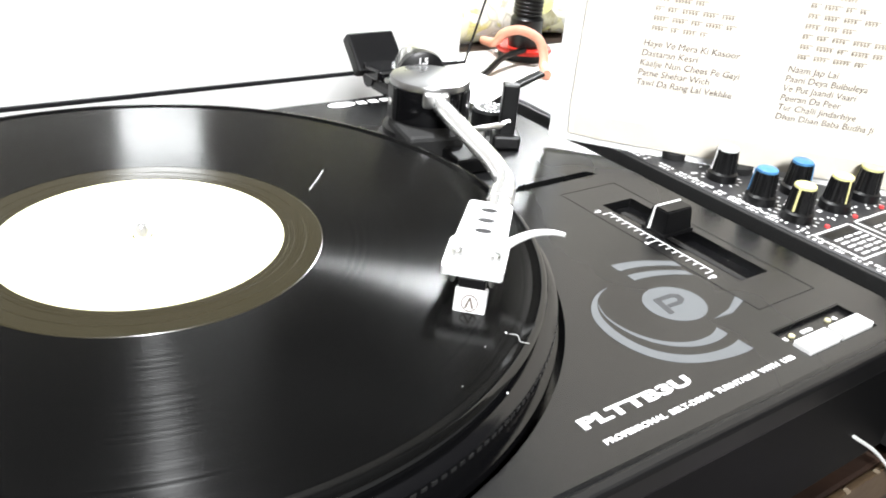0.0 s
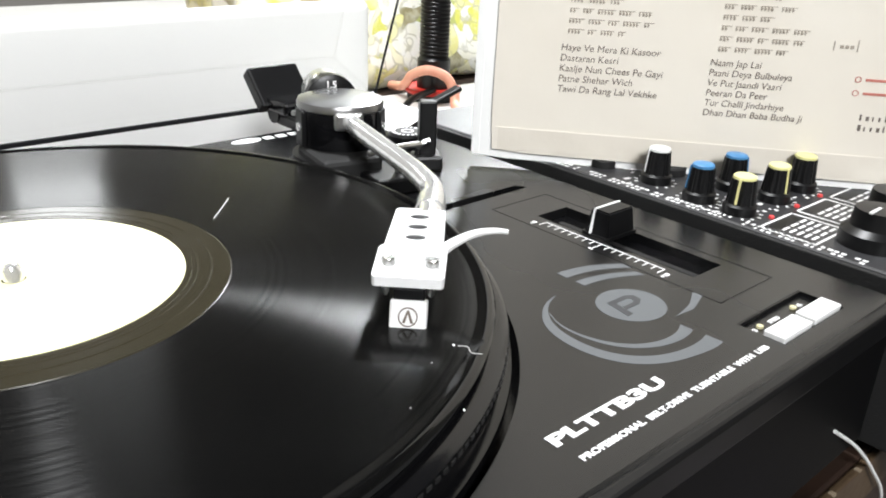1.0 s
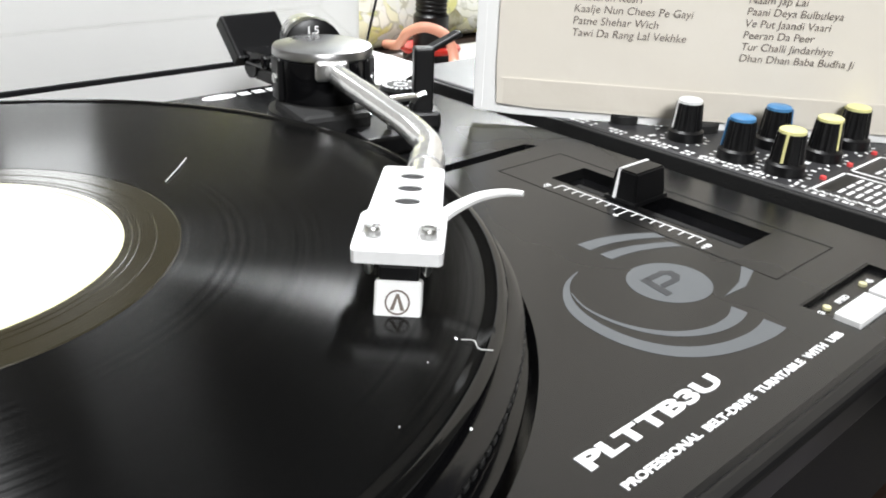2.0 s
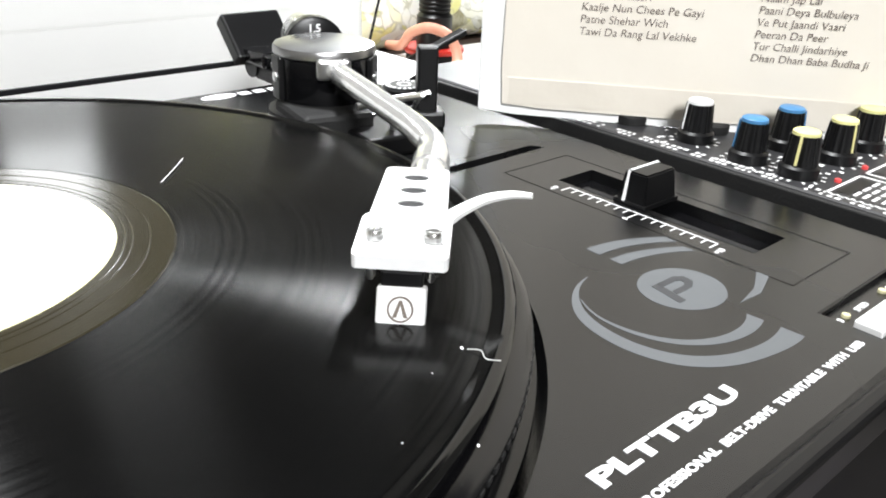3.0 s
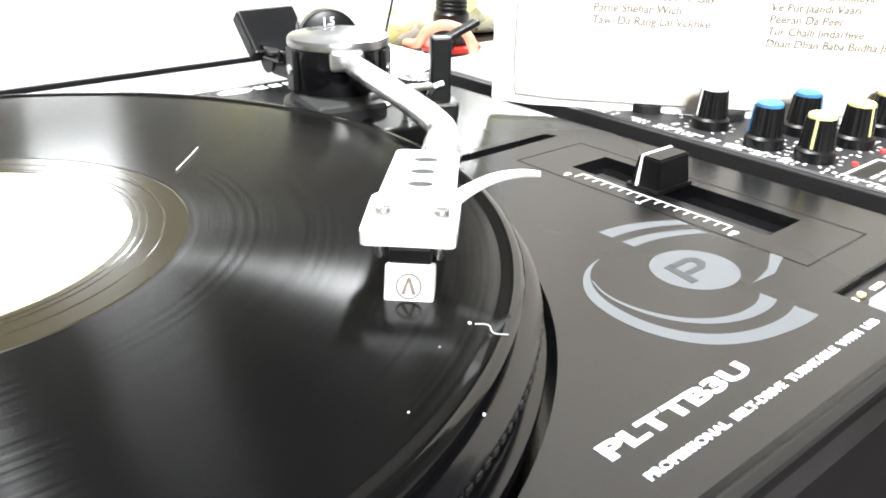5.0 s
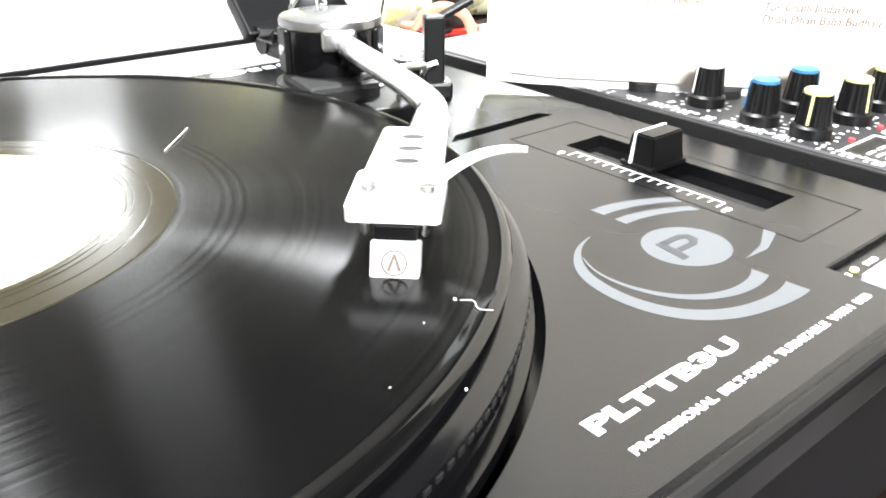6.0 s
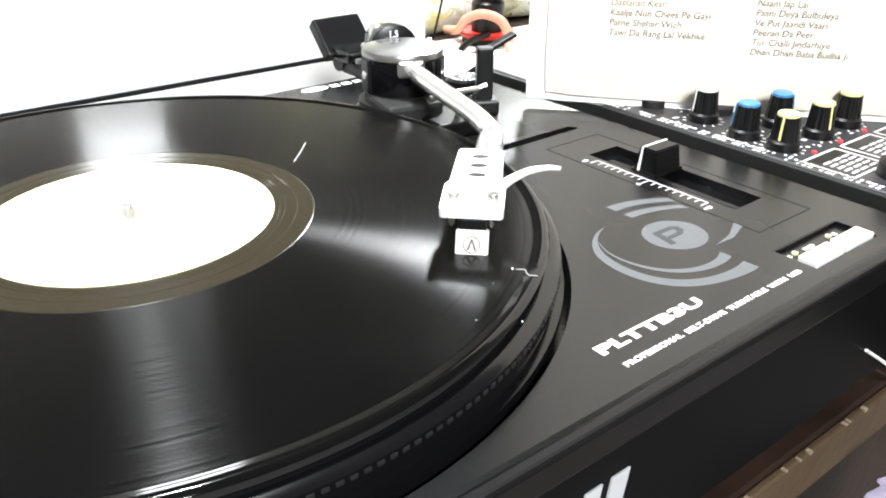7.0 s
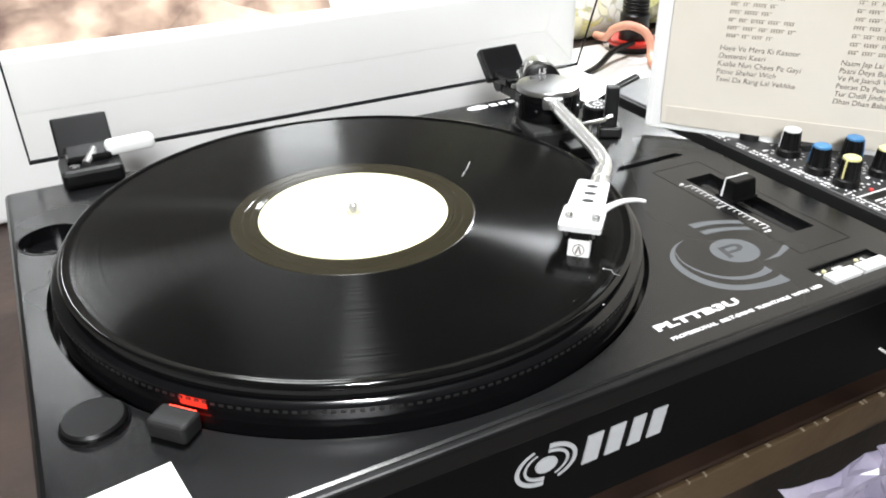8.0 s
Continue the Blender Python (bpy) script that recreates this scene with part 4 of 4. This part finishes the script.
# ---- the record sleeves ----
SU = Vector((0.63, -0.777, 0)).normalized()
SN = Vector((-0.777, -0.63, 0)).normalized()
LEAN = 3.0
SLEEVE = Matrix.Translation((0.2440, 0.0405, MZ + 0.0046)) @ Matrix(((SU.x, 0, -SN.x * -1, 0), (SU.y, 0, -SN.y * -1, 0), (0, 1, 0, 0), (0, 0, 0, 1))) @ pose(0, 0, 0, -LEAN)


def warped_board(w, h, t, amp, seed, rows=16):
    """A slightly bowed upright card, x across, y up, z towards the viewer."""
    bm = bmesh.new()
    bmesh.ops.create_grid(bm, x_segments=rows, y_segments=rows, size=0.5)
    for v in bm.verts:
        x, y = (v.co.x + 0.5) * w, (v.co.y + 0.5) * h
        c = 0.004
        if x < c and y < c:
            x, y = c - (c - x) * 0.7, c - (c - y) * 0.7
        v.co = Vector((x, y, -0.0003 - amp * abs(noise.noise(Vector((x * 12, y * 12, seed))))))
    r = bmesh.ops.extrude_face_region(bm, geom=bm.faces[:])
    bmesh.ops.translate(bm, vec=(0, 0, -t), verts=[e for e in r["geom"] if isinstance(e, bmesh.types.BMVert)])
    return bm


jacket = thing("record_sleeve", "aged cream card record sleeve standing on the mixer", "record sleeve", SLEEVE)
part("jacket_card", warped_board(0.312, 0.312, 0.0014, 0.0002, 2.0), M_SLEEVE, jacket, "worn cream card", smooth=True)
part("bottom_band", box(0.004, 0.3115, 0.0015, 0.0128, -0.0006, 0.0001), M_BAND, jacket, "darker scuffed bottom band")
part("spine_fold", box(0.003, 0.3115, 0.0128, 0.0134, -0.0006, 0.00016), M_SLEEVE, jacket)
LEFT = ("Haye Ve Mera Ki Kasoor", "Dastaran Kesri", "Kaalje Nun Chees Pe Gayi", "Patne Shehar Wich", "Tawi Da Rang Lal Vekhke")
RIGHT = ("Naam Jap Lai", "Paani Deya Bulbuleya", "Ve Put Jaandi Vaari", "Peeran Da Peer", "Tur Challi Jindarhiye", "Dhan Dhan Baba Budha Ji")
for i, s in enumerate(LEFT):
    lettering(s, 0.0049, jacket, M_INK, pose(0.0330, 0.0555 - 0.00525 * i, 0.00005), "title_line", "grey-brown printed song title", depth=0.00005, bold=-0.00003, shear=0.12)
for i, s in enumerate(RIGHT):
    lettering(s, 0.0047, jacket, M_INK, pose(0.1075, 0.0530 - 0.0050 * i, 0.00005), "title_line", "grey-brown printed song title", depth=0.00005, bold=-0.00003, shear=0.12)
rng = random.Random(11)
for col, x0, y0, n in ((0, 0.036, 0.0640, 9), (1, 0.1105, 0.0600, 10)):
    for i in range(n):
        x, y = x0, y0 + 0.0051 * i
        bm = bmesh.new()
        for w in range(rng.randint(3, 5)):
            l = rng.uniform(0.0035, 0.0085)
            box(x, x + l, y + 0.0020, y + 0.0023, -0.0004, 0.0001, bm=bm)
            for k in range(int(l / 0.0016)):
                xx = x + 0.0016 * k
                box(xx, xx + 0.0005, y, y + 0.0020, -0.0004, 0.0001, bm=bm)
                box(xx, xx + 0.0010, y + rng.uniform(0, 0.001), y + rng.uniform(0.0011, 0.0014), -0.0004, 0.0001, bm=bm)
            x += l + 0.0020
        part("script_line", bm, M_PALEINK, jacket, "pale line of unreadable script")
bm = box(0.1640, 0.1644, 0.0640, 0.0685, -0.0004, 0.0001)
box(0.1750, 0.1754, 0.0640, 0.0695, -0.0004, 0.0001, bm=bm)
for k in range(3):
    box(0.1670 + 0.0024 * k, 0.1686 + 0.0024 * k, 0.0652, 0.0668, -0.0004, 0.0001, bm=bm)
part("stamp_mark", bm, M_PALEINK, jacket, "faint stamped mark")
for i in range(2):
    y = 0.0510 - 0.0066 * i
    part("red_ring", lathe([(0.0012, -0.0004), (0.0012, 0.0001), (0.0015, 0.0001), (0.0015, -0.0004)], 20, pose(0.1785, y, 0)), M_REDINK, jacket, "small red ring")
    part("red_bar", box(0.1820, 0.1950, y - 0.0006, y + 0.0006, -0.0004, 0.0001), M_REDINK, jacket)
    bm = bmesh.new()
    for k in range(9):
        w = (0.0008, 0.0014, 0.0006)[(k + i) % 3]
        box(0.1830 + 0.0030 * k, 0.1830 + 0.0030 * k + w, 0.0312 - 0.0052 * i, 0.0312 + (0.0030 if k % 4 == 0 else 0.0021) - 0.0052 * i, -0.0004, 0.0001, bm=bm)
    part("credit_line", bm, M_INK, jacket, "dark unreadable credit line")

inner = solo("inner_sleeve", warped_board(0.30, 0.300, 0.0008, 0.0004, 5.0), M_PAPER, "white paper inner sleeve behind the card sleeve", "record sleeve",
             at=Matrix.Translation((0.2388, 0.0498, MZ + 0.0005)) @ SLEEVE.to_3x3().to_4x4(), smooth=True)

part("folded_edge", box(0.0005, 0.0045, 0.002, 0.298, -0.0006, 0.0002), M_PAPER, inner, "folded paper edge")


def crumple(name, x, y, z, w, d, amp, seed, mat, label, category, rz=0.0, rx=0.0):
    bm = bmesh.new()
    bmesh.ops.create_grid(bm, x_segments=26, y_segments=26, size=0.5)
    for v in bm.verts:
        p = Vector((v.co.x * w, v.co.y * d, 0))
        q = Vector((v.co.x * 3.2, v.co.y * 3.2, seed))
        h = amp * abs(noise.noise(q)) * 2 + amp * 0.7 * abs(noise.noise(q * 2.7)) + amp * 0.25 * abs(noise.noise(q * 6))
        v.co = p + Vector((0.12 * w * noise.noise(q + Vector((9, 0, 0))), 0.12 * d * noise.noise(q + Vector((0, 9, 0))), h))
    r = bmesh.ops.extrude_face_region(bm, geom=bm.faces[:])
    bmesh.ops.translate(bm, vec=(0, 0, -0.0006), verts=[e for e in r["geom"] if isinstance(e, bmesh.types.BMVert)])
    return solo(name, bm, mat, label, category, at=pose(x, y, z, rx, 0, rz))


solo("folded_paper", warped_board(0.045, 0.040, 0.0006, 0.003, 9.0), M_PAPER, "folded white paper lying on the plinth corner", "paper", at=pose(0.2360, 0.1100, 0.0035, 8, -6, 25), smooth=True)

# ---- behind the turntable ----
board = solo("white_board", box(-0.36, 0.350, 0.288, 0.306, DESK, 0.055, 0.008, 4), M_BOARD, "plain white rounded board standing behind the cover", "board", smooth=True)
table = thing("side_table", "pale grey side table behind the desk", "table")
part("tabletop", box(-0.9, 1.5, 0.805, 1.40, DESK - 0.030, DESK, 0.003), M_TABLE, table)
for x in (-0.85, 1.45):
    for y in (0.85, 1.35):
        part("leg", box(x - 0.02, x + 0.02, y - 0.02, y + 0.02, FLOOR, DESK - 0.030), M_TABLE, table)
part_mat = solo("desk_mat", box(0.30, 0.95, 0.16, 0.466, DESK, DESK + 0.003, 0.001), M_TABLE, "pale grey mat lying on the desk", "mat")


def cushion(x0, x1, y0, y1, z0, z1, seed):
    """A soft stuffed block with folds in its cover."""
    bm = box(x0, x1, y0, y1, z0, z1)
    bmesh.ops.subdivide_edges(bm, edges=bm.edges[:], cuts=28, use_grid_fill=True)
    mid = Vector(((x0 + x1) / 2, (y0 + y1) / 2, (z0 + z1) / 2))
    half = Vector(((x1 - x0) / 2, (y1 - y0) / 2, (z1 - z0) / 2))
    for v in bm.verts:
        d = v.co - mid
        u = Vector((d.x / half.x, d.y / half.y, d.z / half.z))
        k = 1.0 / (abs(u.x) ** 6 + abs(u.y) ** 6 + abs(u.z) ** 6) ** (1 / 6)
        q = Vector((v.co.x * 9, v.co.y * 9, v.co.z * 9 + seed))
        v.co = mid + Vector((d.x * k, d.y * k, d.z * k)) * (1 + 0.05 * noise.noise(q) + 0.02 * noise.noise(q * 3))
        v.co.z = max(v.co.z, z0)
        v.co.y += 0.45 * (v.co.z - z0)
    return solo("cushion", bm, M_FLORAL, "white cushion printed with yellow-green leaves", "cushion", smooth=True)


cushion(0.36, 1.10, 0.478, 0.640, DESK, 0.20, 2.0)
crumple("blanket", -0.24, 0.72, DESK + 0.004, 1.00, 0.50, 0.06, 8.0, M_BROWN, "brown and cream patterned blanket lying in folds", "blanket")
for f in bpy.data.objects["blanket"].data.polygons:
    f.use_smooth = True

POLE = (0.541, 0.429)
pole = thing("stand", "black ribbed stand with a round base", "stand", pose(*POLE, DESK + 0.003))
prof = [(0, 0.0), (0.0185, 0.0), (0.0185, 0.044), (0.0165, 0.046)]
z = 0.048
while z < 0.42:
    prof += [(0.0155, z), (0.0165, z + 0.0012), (0.0165, z + 0.0028), (0.0155, z + 0.0040)]
    z += 0.0042
prof += [(0.0155, 0.425), (0, 0.425)]
part("ribbed_tube", lathe(prof, 32), M_BLACK, pole, "black ribbed tube", smooth=True)
part("stand_base", lathe([(0.0186, 0.0), (0.028, 0.0), (0.029, 0.002), (0.029, 0.007), (0.0186, 0.0078)], 32), M_RUBBER, pole, "round black base", smooth=True)
part("collar", lathe([(0.0186, 0.008), (0.031, 0.008), (0.032, 0.0105), (0.031, 0.013), (0.0186, 0.013)], 32), M_RED, pole, "red collar", smooth=True)
cx, cy, cz = POLE[0] - 0.008, POLE[1], DESK
arch = [(-0.050, -0.030, 0.0090), (-0.036, -0.004, 0.0140), (-0.029, 0.014, 0.0220), (-0.022, 0.026, 0.0330), (-0.004, 0.037, 0.0410), (0.016, 0.041, 0.0350), (0.025, 0.046, 0.0200), (0.027, 0.058, 0.0095), (0.032, 0.085, 0.0085)]
loop = spline([(POLE[0] + 0.72 * u - 0.69 * v, POLE[1] - 0.69 * u - 0.72 * v, cz + h) for u, v, h in arch], 8)
solo("orange_cable", tube(loop, 0.0052, 12), M_CORD, "orange rubber cable arching over the stand base", "cable", smooth=True)
black = spline([(cx - 0.010, cy - 0.022, cz + 0.018), (cx - 0.05, cy - 0.035, cz + 0.016), (cx - 0.09, cy - 0.055, cz + 0.0075), (cx - 0.16, cy - 0.085, cz + 0.0065)], 8)
solo("black_cable", tube(black, 0.0035, 10), M_BLACK, "thin black cable lying on the desk", "cable", smooth=True)

# ---- in front ----
card = solo("white_card", box(-0.075, 0.0, -0.055, 0.0, 0.0, 0.0012), M_PAPER, "small white card lying on the plinth corner", "card", at=pose(-0.1315, -0.1300, 0.0003, 0, 0, 8))
bm = bmesh.new()
for i in range(3):
    box(-0.040 + 0.012 * i, -0.033 + 0.012 * i, -0.022 - 0.003 * i, -0.012, 0.0006, 0.00135, bm=bm)
part("card_print", bm, M_PINK, card, "pale pink printed patches")
bag = crumple("plastic_bag", 0.205, -0.200, -0.125, 0.13, 0.075, 0.016, 12.0, M_BAG, "crumpled violet plastic bag hanging below the desk edge", "bag", 0, 78)
wire = spline([(0.2206, -0.1722, -0.0435), (0.2430, -0.1745, -0.0600), (0.2650, -0.1765, -0.0810), (0.2840, -0.1780, -0.1052), (0.2920, -0.1790, -0.1500), (0.2940, -0.1790, -0.5), (0.294, -0.1790, FLOOR + 0.003)], 8)
solo("white_wire", tube(wire, 0.0008, 8), M_WHITECAP, "thin white wire hanging in front of the turntable", "cable", smooth=True)
